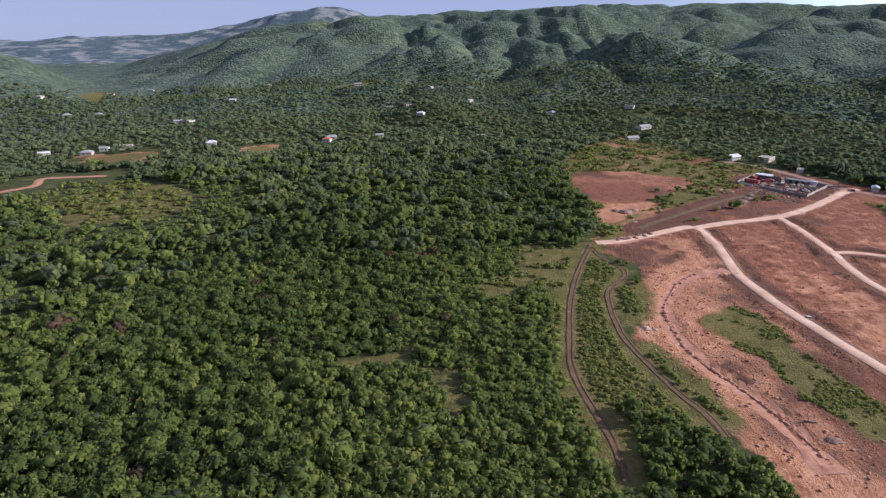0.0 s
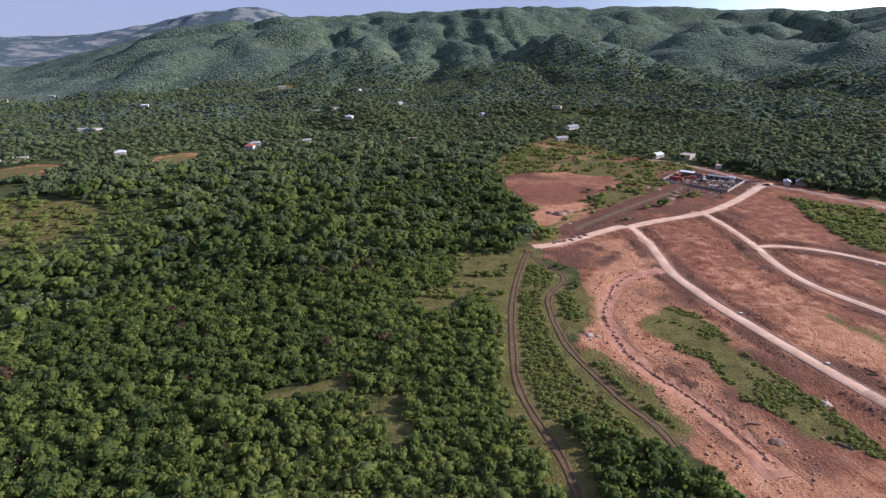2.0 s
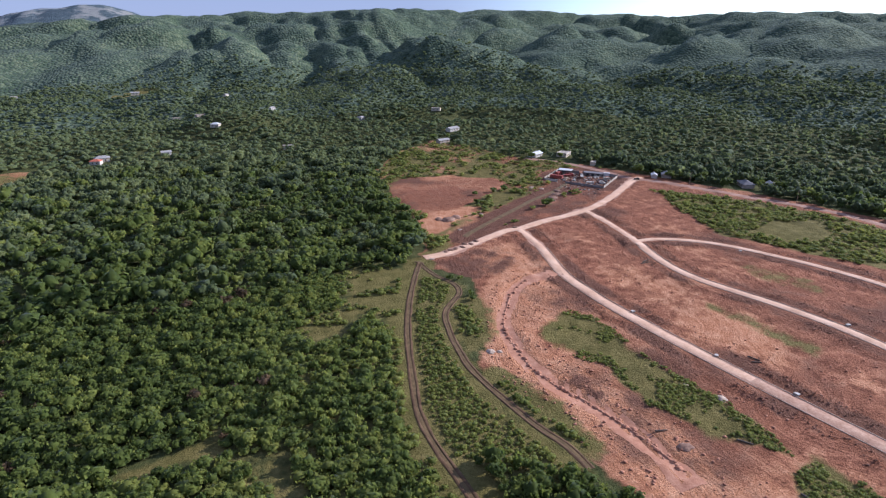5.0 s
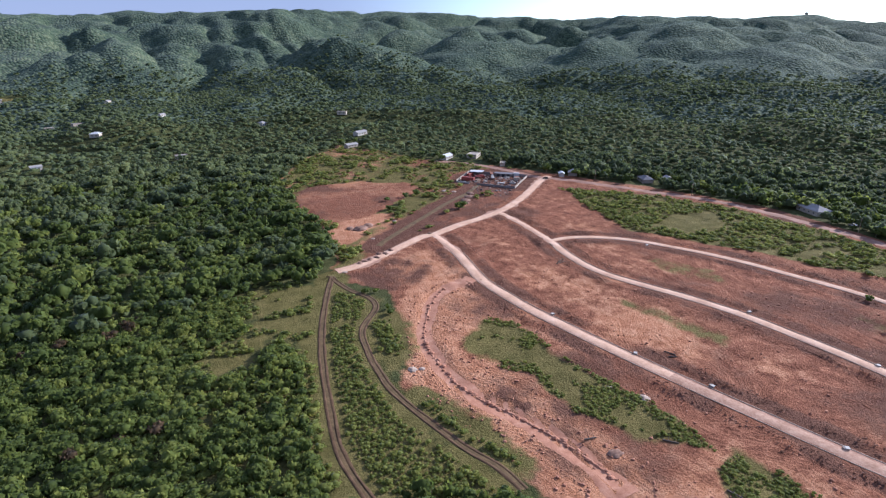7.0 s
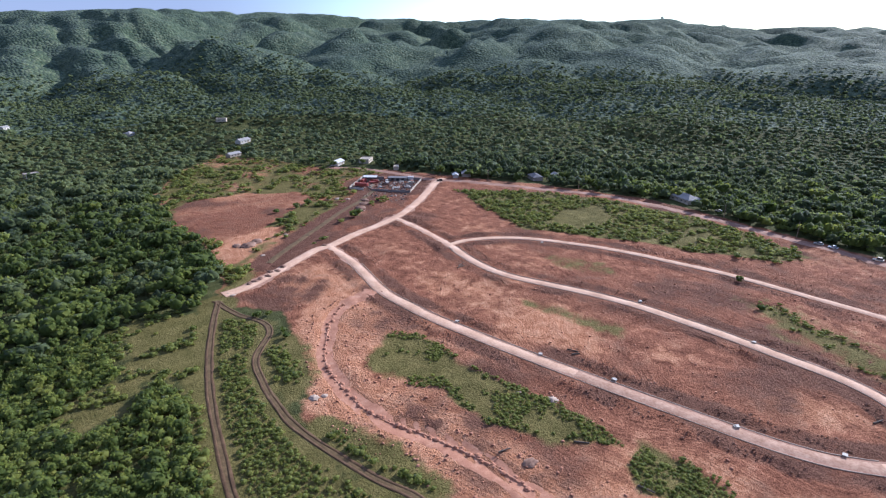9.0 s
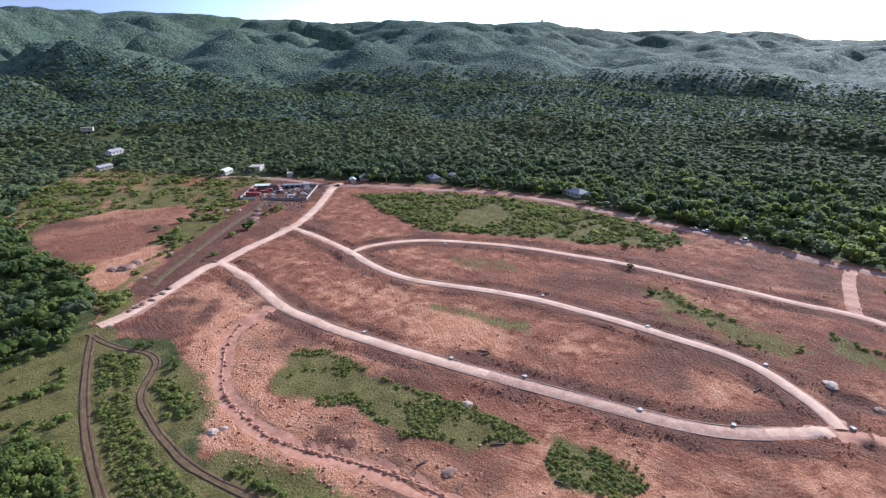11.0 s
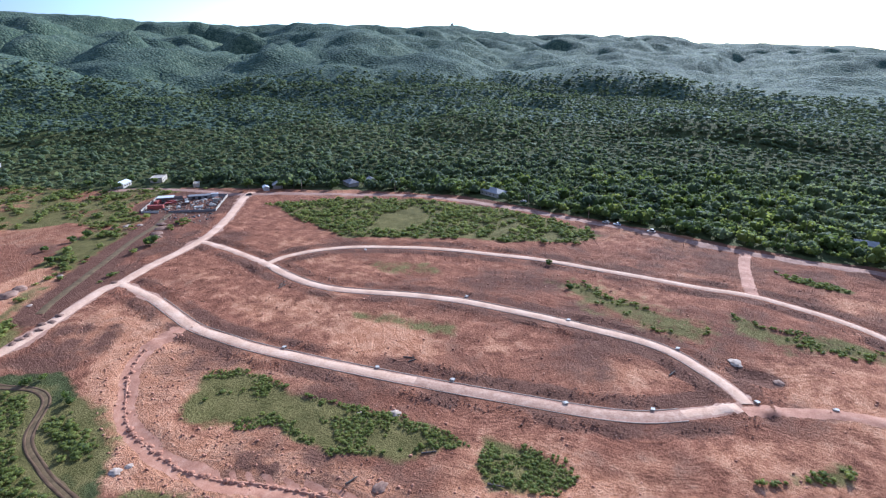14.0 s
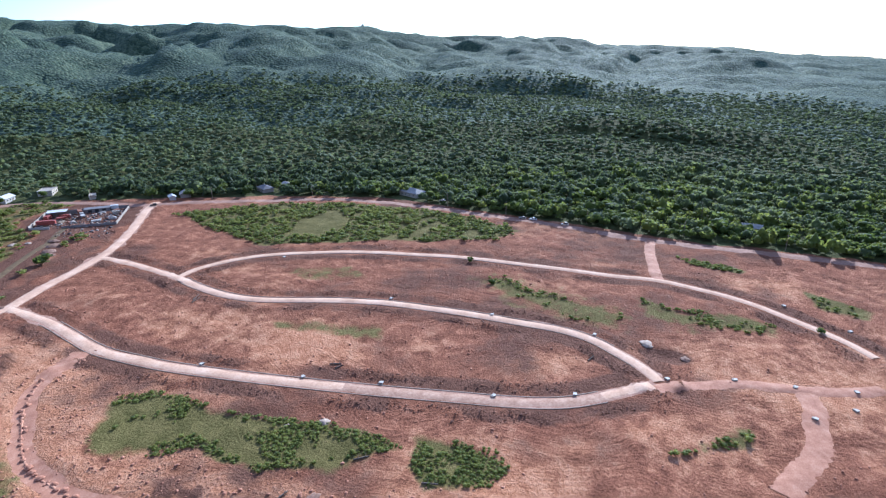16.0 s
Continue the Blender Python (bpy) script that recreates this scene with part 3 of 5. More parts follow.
paint = np.zeros((ny, nx, 4), np.float32)
near = (GX > -800) & (GX < 460) & (GY > -160) & (GY < 1500)
paint[near] = cover(GX[near], GY[near])
me.attributes.new("cover", "FLOAT_COLOR", "POINT").data.foreach_set("color", paint.ravel())
ground = tagged(new("ground", me), "red earth, grass and wooded hills of a wide valley", "ground", kind="structure")


# ---------------------------------------------------------------- roads and tracks
def ribbon(name, points, width, mat, lift=0.1, wobble=0.25, step=2.0, label="", rows=5, crown=0.08, offset=0.0):
    """A road surface along a curve, a little above the ground, with ragged edges that go down into it."""
    q = smooth_line(points, step)
    d = np.gradient(q, axis=0)
    d /= np.linalg.norm(d, axis=1)[:, None]
    n = np.stack([d[:, 1], -d[:, 0]], 1)
    s = np.arange(len(q)) * step
    q = q + n * (offset + 0.25 * fbm(s / 9, s * 0 + offset, 7, 2))[:, None]
    verts = []
    for j, u in enumerate(np.linspace(-1, 1, rows)):
        half = width / 2 * (1 + wobble * fbm(s / 7, s * 0 + j // (rows - 1) * 9.3, hash_name(name), 3) * (abs(u) == 1))
        p = q + n * (u * half)[:, None]
        z = at_height(p[:, 0], p[:, 1]) + lift + crown * (1 - u * u)
        if abs(u) == 1:
            z -= lift + 0.12
        verts.append(np.column_stack([p, z]))
    verts = np.stack(verts, 1)
    k = np.arange(len(q) * rows).reshape(len(q), rows)
    f = np.stack([k[:-1, :-1], k[:-1, 1:], k[1:, 1:], k[1:, :-1]], -1).reshape(-1, 4)
    ob = new(name, mesh_from(name, verts.reshape(-1, 3), f, [mat], True))
    return tagged(ob, label, "road", kind="structure")


def hash_name(s):
    return sum(ord(c) * (i + 3) for i, c in enumerate(s)) % 997


ribbon("road_village", ROAD_BACK[::-1] + ROAD_VILLAGE[1:], 9.0, LANE, 0.07, label="packed red dirt road along the village edge")
SHOULDER = rough_material("dirt_shoulder", [(0.3, (0.20, 0.095, 0.06)), (0.5, (0.33, 0.18, 0.12)), (0.7, (0.47, 0.30, 0.215))], 0.45)
for nm, path, wide in (("main", ROAD_MAIN, 9.6), ("low", ROAD_LOW, 7.6), ("mid", ROAD_MID, 6.8), ("high", ROAD_HIGH, 6.2)):
    ribbon(f"shoulder_{nm}", path, wide, SHOULDER, 0.05, 0.55, label="dirty red-brown road shoulder", crown=0.02)
ribbon("road_main", ROAD_MAIN, 6.8, ROAD, 0.14, label="pale crushed limestone road across the cleared site")
ribbon("road_low_laid", ROAD_LOW[:9], 5.4, ROAD, 0.12, label="pale crushed limestone road curving round bare plots")
ribbon("road_low_bed", ROAD_LOW[7:16], 5.4, ROADBED, 0.10, label="tan road bed still without its limestone")
ribbon("road_low_end", ROAD_LOW[14:], 5.4, ROAD, 0.12, label="pale crushed limestone road joining a curve")
ribbon("road_mid", ROAD_MID, 4.9, ROAD, 0.13, label="pale crushed limestone road between bare plots")
ribbon("road_high", ROAD_HIGH, 4.5, ROAD, 0.15, label="pale crushed limestone road below the village road")
ribbon("road_link", LINK, 7.0, CLAY, 0.11, label="short tan dirt ramp joining two roads")
ribbon("road_east", ROAD_EAST, 6.0, CLAY, 0.11, label="unfinished tan dirt road leaving the site")
ribbon("road_south", ROAD_SOUTH, 8.0, CLAY, 0.10, label="wide tan dirt haul road")
ribbon("track_field", TRACK_A, 3.9, BED, 0.05, 0.7, crown=0.0, label="dark muddy wheel track through scrub")
ribbon("track_bend", TRACK_B, 3.8, BED, 0.06, 0.7, crown=0.0, label="dark muddy winding track through scrub")
for nm, path, wide in (("field", TRACK_A, 1.3), ("bend", TRACK_B, 1.2)):
    for side in (-1, 1):
        ribbon(f"rut_{nm}_{'inner' if side < 0 else 'outer'}", path, wide, MUD, 0.13, 1.1, label="dark wet wheel rut in a dirt track", offset=0.85 * side, crown=0.0)
ribbon("road_arc", ARC, 9.0, CLAY, 0.08, label="freshly graded orange earth road bending round the site")
ribbon("windrow", HEAPS, 1.1, CLAY, 0.05, 1.1, 0.8, label="low ridge of loose orange earth left by a grader", crown=0.1)
ribbon("track_diagonal", DIAG, 4.4, BED, 0.06, label="brown dirt track beside the builders' yard")
ribbon("track_far", TRACK_FAR, 7.0, CLAY, 0.2, label="thin orange dirt track on a far meadow")


# ---------------------------------------------------------------- woods
def ico(level):
    bm = bmesh.new()
    bmesh.ops.create_icosphere(bm, subdivisions=level, radius=1.0)
    v = np.array([p.co[:] for p in bm.verts])
    f = np.array([[p.index for p in t.verts] for t in bm.faces])
    bm.free()
    return v, f


ICO1, ICO2 = ico(1), ico(2)


def blob(level, seed, centre, size, rough):
    """A lumpy clump without its underside."""
    v, f = ICO2 if level == 2 else ICO1
    n = np.array([noise.noise(Vector(p) * 1.6 + Vector((seed * 3.1, seed * 1.7, 0))) for p in v])
    w = v * (1 + rough * n)[:, None]
    keep = w[f][:, :, 2].mean(1) > -0.45
    return w * size + centre, f[keep]


def crown_shape(level, clumps, tufts, seed, size=0.3):
    """A unit crown, about 1 m in radius and 1 to 1.4 m tall, of clumps and ragged tufts of leaves. Returns corners and triangles."""
    r = np.random.default_rng(seed)
    V, F, D, base = [], [], [], 0
    centres = []
    for k in range(clumps):
        if k == 0:
            c, s = np.array((0, 0, 0.55)), np.array((0.78, 0.78, 0.62)) * (1.0 if clumps > 1 else 1.15)
        else:
            a = 2 * np.pi * (k + r.uniform(-0.3, 0.3)) / (clumps - 1)
            d = r.uniform(0.35, 0.6)
            c = np.array((d * np.cos(a), d * np.sin(a), r.uniform(0.4, 0.95)))
            s = np.array((0.5, 0.5, 0.42)) * r.uniform(0.75, 1.2)
        centres.append((c, s))
        v, f = blob(level if k == 0 else 1, seed * 7 + k, c, s * 0.85, 0.95)
        V.append(v)
        F.append(f + base)
        # Inner clumps are tinted darker: shade inside the crown put into the colour.
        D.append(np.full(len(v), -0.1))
        base += len(v)
    for _ in range(tufts):
        c, e = centres[r.integers(len(centres))]
        d = r.normal(size=3)
        d[2] = abs(d[2]) * 0.9 - 0.2
        d /= np.linalg.norm(d)
        p = c + d * e * r.uniform(0.82, 1.2)
        a = np.cross(d, r.normal(size=3))
        a /= np.linalg.norm(a)
        b = np.cross(d * 0.8 + r.normal(size=3) * 0.5, a)
        b /= np.linalg.norm(b)
        s = size * r.uniform(0.55, 1.25)
        V.append(np.array([p - a * s - d * s * r.uniform(0, 0.4), p + b * s * r.uniform(0.5, 1), p + a * s - d * s * r.uniform(0, 0.4), p - b * s * r.uniform(0.5, 1)]))
        F.append(np.array([[0, 1, 2], [0, 2, 3]]) + base)
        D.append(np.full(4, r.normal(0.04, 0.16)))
        base += 4
    return np.vstack(V), np.vstack(F), np.concatenate(D)


def scatter(lo_x, hi_x, lo_y, hi_y, cell, seed):
    r = np.random.default_rng(seed)
    x, y = np.meshgrid(np.arange(lo_x, hi_x, cell), np.arange(lo_y, hi_y, cell))
    x = (x + r.uniform(-0.5, 0.5, x.shape) * cell).ravel()
    y = (y + r.uniform(-0.5, 0.5, y.shape) * cell).ravel()
    return x, y


def seen_wedge(x, y, margin=4):
    az = np.degrees(np.arctan2(x - 10, y - 10))
    return (az > -42 - margin - 16 * (np.hypot(x - 10, y - 10) < 260)) & (az < 110 + margin)


def open_ground(x, y):
    """True where no wood grows."""
    e = 4 * fbm(x / 14, y / 14, 51, 3)
    bare = np.zeros(x.shape, bool)
    for p, k in ((SITE, 2), (DIRT_WEST, 0), (DIRT_PALE, 0), (OPEN_NW, 0), (THICKET_A, 1), (THICKET_B, 1), (THICKET_C, 1), (FIELD_FAR, 6), (FIELD_MID, 5), (FIELD_VALLEY, 0), (FIELD_SLOPE, 0), (GLADE_A, 3), (GLADE_B, 1), (GLADE_C, 1), (STRIP, 1)):
        bare |= inside(x, y, p) + e * 0.6 > -k
    for line, w in ((TRACK_A, 6), (TRACK_B, 5), (ROAD_VILLAGE, 9), (ROAD_BACK, 12), (DIAG, 12), (TRACK_FAR, 20), (ROAD_MAIN, 7)):
        bare |= far_from_line(x, y, line) < w
    bare |= inside(x, y, MEADOW) + e > -6
    return bare


def wood(name, shapes, x, y, radius, height, tint, label, mat=None, category="woods"):
    """Many crowns as one mesh."""
    r = np.random.default_rng(hash_name(name))
    z = land(x, y)
    pick = r.integers(0, len(shapes), len(x))
    V, F, T, base = [], [], [], 0
    for k, (sv, sf, sd) in enumerate(shapes):
        m = np.where(pick == k)[0]
        if not len(m):
            continue
        a = r.uniform(0, 2 * np.pi, len(m))
        c, s = np.cos(a)[:, None], np.sin(a)[:, None]
        px = (sv[None, :, 0] * c - sv[None, :, 1] * s) * radius[m, None] + x[m, None]
        py = (sv[None, :, 0] * s + sv[None, :, 1] * c) * radius[m, None] + y[m, None]
        pz = sv[None, :, 2] * height[m, None] + z[m, None] + 0.15 * radius[m, None]
        V.append(np.stack([px, py, pz], -1).reshape(-1, 3))
        F.append((sf[None] + (np.arange(len(m)) * len(sv))[:, None, None] + base).reshape(-1, 3))
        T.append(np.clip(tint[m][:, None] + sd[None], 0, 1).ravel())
        base += len(m) * len(sv)
    me = mesh_from(name, np.vstack(V), np.vstack(F), [mat or LEAVES], True)
    me.attributes.new("tint", "FLOAT", "POINT").data.foreach_set("value", np.concatenate(T).astype(np.float32))
    return tagged(new(name, me), label, category, kind="stuff")


def sizes(x, y, seed, lo, hi):
    r = np.random.default_rng(seed)
    big = np.clip(0.5 + 0.7 * fbm(x / 60, y / 60, 101, 3), 0, 1)
    rad = (lo + (hi - lo) * r.beta(1.3, 3.2, len(x))) * (0.8 + 0.45 * big)
    hei = rad * r.uniform(0.75, 1.2, len(x))
    tint = np.clip(0.44 + 0.4 * fbm(x / 45, y / 45, 111, 3) + 0.45 * fbm(x / 170, y / 170, 113, 2) + r.normal(0, 0.2, len(x)), 0, 1)
    return rad, hei, tint


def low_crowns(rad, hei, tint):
    """Close-standing crowns, flattened; tints lifted and evened to put haze into the colour."""
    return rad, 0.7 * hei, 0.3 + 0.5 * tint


def clear_of_yards(x, y):
    ok = np.ones(x.shape, bool)
    for hx, hy, clear in YARDS:
        ok &= np.hypot(x - hx, y - hy) > clear
    return ok


# houses and the space kept free round them
YARDS = [(252, 468, 12), (277, 461, 13), (283, 423, 8), (303, 365, 10), (343, 320, 11), (363, 315, 9), (364, 293, 8), (368, 212, 12), (193, 556, 11), (216, 590, 11), (365, -6, 8),
         (-323, 518, 9), (-305, 524, 9), (-329, 500, 9), (-367, 498, 9), (-117, 551, 9), (-114, 559, 9), (-337, 704, 9), (-319, 699, 9), (-453, 732, 9), (-143, 956, 9), (-47, 765, 9), (-27, 686, 9), (39, 794, 9), (-576, 975, 9), (-486, 717, 9), (-306, 817, 9), (-320, 1043, 9), (-603, 840, 9), (-556, 1075, 9), (-79, 817, 9), (138, 701, 9), (-19, 933, 9), (41, 581, 9), (-224, 527, 9), (-66, 573, 9), (231, 689, 9)]

near_shapes = [crown_shape(1, 4, 85, 100 + k, 0.17) for k in range(10)]
mid_shapes = [crown_shape(1, 4, 40, 200 + k, 0.21) for k in range(8)]
far_shapes = [crown_shape(1, 2, 5, 300 + k, 0.36) for k in range(8)]
low_shapes = [crown_shape(1, 1, 22, 500 + k, 0.3) for k in range(8)]

# the trees that stand singly as things: a stretch of the scrub next to the field track
TREE_BOX = (-40, 42, 92, 148)


def in_tree_box(x, y):
    return (x > TREE_BOX[0]) & (x < TREE_BOX[1]) & (y > TREE_BOX[2]) & (y < TREE_BOX[3])


sx, sy = scatter(-330, 130, 20, 330, 3.7, 1)
r0 = np.hypot(sx - 10, sy - 20)
k = seen_wedge(sx, sy) & ~open_ground(sx, sy) & (r0 < 235)
sx, sy = sx[k], sy[k]
srad, shei, stin = sizes(sx, sy, 2, 1.1, 4.6)
light = step01(inside(sx, sy, SCRUB_LIGHT) + 6 * fbm(sx / 14, sy / 14, 51, 3), -8, 8)
srad, shei, stin = srad * (1 - 0.1 * light), shei * (1 - 0.28 * light), np.clip(stin + 0.22 * light, 0, 1)
thin = (np.random.default_rng(15).random(len(sx)) > 0.04 * light) & ~((light > 0.3) & (fbm(sx / 12, sy / 12, 131, 3) > 0.42))
sx, sy, srad, shei, stin = sx[thin], sy[thin], srad[thin], shei[thin], stin[thin]
single = in_tree_box(sx, sy)
russet = ~single & (np.random.default_rng(9).random(len(sx)) < 0.025)
k = ~single & ~russet
wood("scrub_woods", near_shapes, sx[k], sy[k], srad[k], shei[k], stin[k], "dense green scrub and young trees on the valley floor")
wood("dry_trees", near_shapes, sx[russet], sy[russet], srad[russet] * 1.1, shei[russet], stin[russet], "dry russet-brown trees scattered through green scrub", RUSSET)

# bushes and saplings that fill the gaps between the crowns
x, y = scatter(-330, 130, 20, 330, 2.7, 31)
k = seen_wedge(x, y) & ~open_ground(x, y) & (np.hypot(x - 10, y - 20) < 240)
x, y = x[k], y[k]
r = np.random.default_rng(32)
rad = 0.8 + 1.1 * r.random(len(x)) ** 1.5
wood("underbrush", low_shapes, x, y, rad, rad * r.uniform(0.8, 1.7, len(x)), np.clip(r.normal(0.5, 0.22, len(x)) + 0.5 * fbm(x / 25, y / 25, 33, 3), 0, 1), "dense green bushes and saplings between scrub trees")

x, y = scatter(-560, 560, -200, 560, 5.7, 3)
r0 = np.hypot(x - 10, y - 20)
k = seen_wedge(x, y) & ~open_ground(x, y) & (r0 >= 235) & (r0 < 520) & clear_of_yards(x, y)
x, y = x[k], y[k]
rad, hei, tint = sizes(x, y, 5, 1.8, 7.2)
scrubby = step01(inside(x, y, SCRUB_WEST) + 10 * fbm(x / 25, y / 25, 51, 3), -8, 8)
rad, hei, tint = rad * (1 - 0.4 * scrubby), hei * (1 - 0.5 * scrubby), np.clip(tint + 0.2 * scrubby, 0, 1)
# Crowns turn to the bluer leaves with distance, so their colour carries haze.
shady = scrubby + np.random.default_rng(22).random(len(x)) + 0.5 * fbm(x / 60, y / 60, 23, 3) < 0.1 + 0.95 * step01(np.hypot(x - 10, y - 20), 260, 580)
for name, k, mat, label in (("valley_woods", ~shady, LEAVES, "bright green broadleaf woods round the cleared land"), ("shady_woods", shady, HAZY_LEAVES, "hazy blue-green broadleaf woods across the valley floor")):
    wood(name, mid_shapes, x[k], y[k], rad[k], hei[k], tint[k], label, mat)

x, y = scatter(-1200, 1450, -450, 1450, 7.6, 6)
r0 = np.hypot(x - 10, y - 20)
k = seen_wedge(x, y) & ~open_ground(x, y) & (r0 >= 520) & (r0 < 1180 - 150 * np.random.default_rng(3).random(len(x))) & clear_of_yards(x, y)
x, y = x[k], y[k]
wood("hill_woods", far_shapes, x, y, *low_crowns(*sizes(x, y, 7, 2.4, 6.5)), "green woods on the lower valley side", HAZY_LEAVES)

# low shrubs in patches on the open ground
sh = []
for poly, cell, share in ((GRASS_HIGH, 2.5, 0.72), (GRASS_LOW, 0.95, 0.6), (GRASS_TOE, 1.0, 0.85), (STRIP, 1.35, 0.92), (GRASS_E1, 1.3, 0.4), (GRASS_E2, 1.4, 0.22), (GRASS_E3, 1.5, 0.5), (GRASS_E4, 1.6, 0.7),
                          (GRASS_E5, 2.4, 0.55), (OPEN_NW, 3.2, 0.4), (GLADE_A, 1.9, 0.3), (THICKET_A, 1.7, 0.9), (THICKET_B, 1.7, 0.9), (THICKET_C, 1.7, 0.95), (MEADOW, 3.6, 0.55), (SCRUB_LIGHT, 2.6, 0.8)):
    p = np.array(poly)
    x, y = scatter(p[:, 0].min() - 3, p[:, 0].max() + 3, p[:, 1].min() - 3, p[:, 1].max() + 3, cell, hash_name(str(poly[0])))
    patch = fbm(x / 9, y / 9, 121, 4) + 0.25 * vnoise(x / 1.7, y / 1.7, 122)
    if poly is GRASS_LOW:
        patch = patch + 0.55 * step01(-y, -165, -125) + 0.3 * step01(-inside(x, y, poly), -6, -1)
    k = (inside(x, y, poly) + 3 * fbm(x / 9, y / 9, 51, 3) > 0) & (patch > np.quantile(patch, 1 - share))
    for line, w in ((TRACK_A, 3.5), (TRACK_B, 3.2), (ROAD_HIGH, 6), (ROAD_VILLAGE, 6.5), (DIAG, 9), (ROAD_MAIN, 8), (ARC, 5.5), (ROAD_LOW, 5)):
        k &= far_from_line(x, y, line) > w
    k &= (inside(x, y, DIRT_WEST) < -1) & (inside(x, y, DIRT_PALE) < -1) & (np.hypot(x - 250, y - 382) > 38)
    if poly is GRASS_HIGH:
        k &= inside(x, y, LAWN) + 4 * fbm(x / 9, y / 9, 52, 3) < 0
    if poly is SCRUB_LIGHT:
        k &= np.maximum.reduce([inside(x, y, g) for g in (GLADE_A, GLADE_B, GLADE_C)]) < -1
    sh.append(np.stack([x[k], y[k], np.full(k.sum(), cell)], 1))
sh = np.vstack(sh)
r = np.random.default_rng(12)
rad = sh[:, 2] * (0.34 + 0.55 * r.random(len(sh)) ** 1.5)
wood("low_shrubs", low_shapes, sh[:, 0], sh[:, 1], rad, rad * r.uniform(0.35, 0.75, len(sh)), np.clip(r.normal(0.5, 0.2, len(sh)) + 0.3 * fbm(sh[:, 0] / 30, sh[:, 1] / 30, 5, 2), 0, 1),
     "bright green knee-high to waist-high shrubs on rough grass", SHRUB, "shrubs")


# ---------------------------------------------------------------- things
def plain(name, c, rough=0.7, spec=0.3, vary=0.25, scale=1.2, metal=0.0):
    """A paint, plaster or metal with stains at two scales."""
    m, nt, b = material(name, rough, spec)
    b.inputs["Metallic"].default_value = metal
    a, f = noise_node(nt, scale * 0.35, 4, 0.6), noise_node(nt, scale * 4, 4, 0.6)
    lo, hi = tuple(k * (1 - vary) for k in c), tuple(min(1, k * (1 + vary * 0.6)) for k in c)
    colour(nt, b, ramp(nt, calc(nt, "ADD", calc(nt, "MULTIPLY", a, 0.6), calc(nt, "MULTIPLY", f, 0.4)), [(0.32, lo), (0.52, c), (0.7, hi)]))
    bump(nt, b, f, 0.15, 0.03)
    return m


WHITE = plain("white_paint", (0.46, 0.42, 0.37))
CREAM = plain("cream_plaster", (0.42, 0.36, 0.28))
CONCRETE = plain("bare_concrete", (0.33, 0.28, 0.23), 0.9)
BLOCKWORK = plain("grey_blockwork", (0.22, 0.195, 0.18), 0.95)
GREYTIN = plain("weathered_zinc", (0.3, 0.28, 0.265), 0.85, 0.12, 0.3, 0.8)
WHITETIN = plain("white_sheet_metal", (0.55, 0.54, 0.52), 0.5)
REDPAINT = plain("red_paint", (0.27, 0.06, 0.045), 0.65)
RUST = plain("rusty_iron", (0.24, 0.1, 0.06), 0.9)
BLUEGREY = plain("blue_grey_sheet", (0.17, 0.16, 0.165), 0.85, 0.12)
# Near-black: a dark paint, and the colour of shade painted over closed walls.
DARK = plain("near_black", (0.03, 0.03, 0.033), 0.5)
RUBBER = plain("tyre_rubber", (0.02, 0.02, 0.02), 0.8)
TIMBER = plain("raw_timber", (0.27, 0.2, 0.14), 0.9)
SILVER = plain("silver_car_paint", (0.6, 0.6, 0.6), 0.3, 0.5, 0.08)
TERRACOTTA = plain("red_roofing", (0.42, 0.12, 0.07), 0.8)
STONE = plain("pale_stone", (0.36, 0.27, 0.205), 0.95)
GLASS = material("dark_glass", 0.08, 0.6)[0]
GLASS.node_tree.nodes["Principled BSDF"].inputs["Base Color"].default_value = (0.03, 0.035, 0.04, 1)


def thing(name, x, y, turn=0.0, label="", category="", group="", z=None):
    ob = new(name)
    ob.empty_display_size = 0.5
    ob.matrix_world = pose(x, y, float(at_height(x, y)[0]) if z is None else z, 0, 0, turn)
    return tagged(ob, label, category, group)


def part(name, bm, mat, parent, label=""):
    me = bpy.data.meshes.new(name)
    bm.to_mesh(me)
    bm.free()
    me.materials.append(mat)
    ob = new(name, me)
    ob.parent = parent
    return tagged(ob, label)


def box(bm, x0, x1, y0, y1, z0, z1, bevel=0.0):
    g = bmesh.ops.create_cube(bm, size=1.0)
    bmesh.ops.scale(bm, verts=g["verts"], vec=(x1 - x0, y1 - y0, z1 - z0))
    bmesh.ops.translate(bm, verts=g["verts"], vec=((x0 + x1) / 2, (y0 + y1) / 2, (z0 + z1) / 2))
    if bevel:
        edges = list({e for v in g["verts"] for e in v.link_edges})
        bmesh.ops.bevel(bm, geom=edges, offset=bevel, segments=1, affect="EDGES")
    return bm


def prism(bm, profile, y0, y1):
    """A profile in x and z, drawn out along y."""
    a = [bm.verts.new((x, y0, z)) for x, z in profile]
    b = [bm.verts.new((x, y1, z)) for x, z in profile]
    n = len(profile)
    bm.faces.new(a[::-1])
    bm.faces.new(b)
    for i in range(n):
        bm.faces.new((a[i], a[(i + 1) % n], b[(i + 1) % n], b[i]))
    bmesh.ops.recalc_face_normals(bm, faces=bm.faces)
    return bm


def cyl(bm, r0, r1, z0, z1, sides=10, at=(0, 0)):
    g = bmesh.ops.create_cone(bm, cap_ends=True, segments=sides, radius1=r0, radius2=r1, depth=z1 - z0)
    bmesh.ops.translate(bm, verts=g["verts"], vec=(at[0], at[1], (z0 + z1) / 2))
    return bm


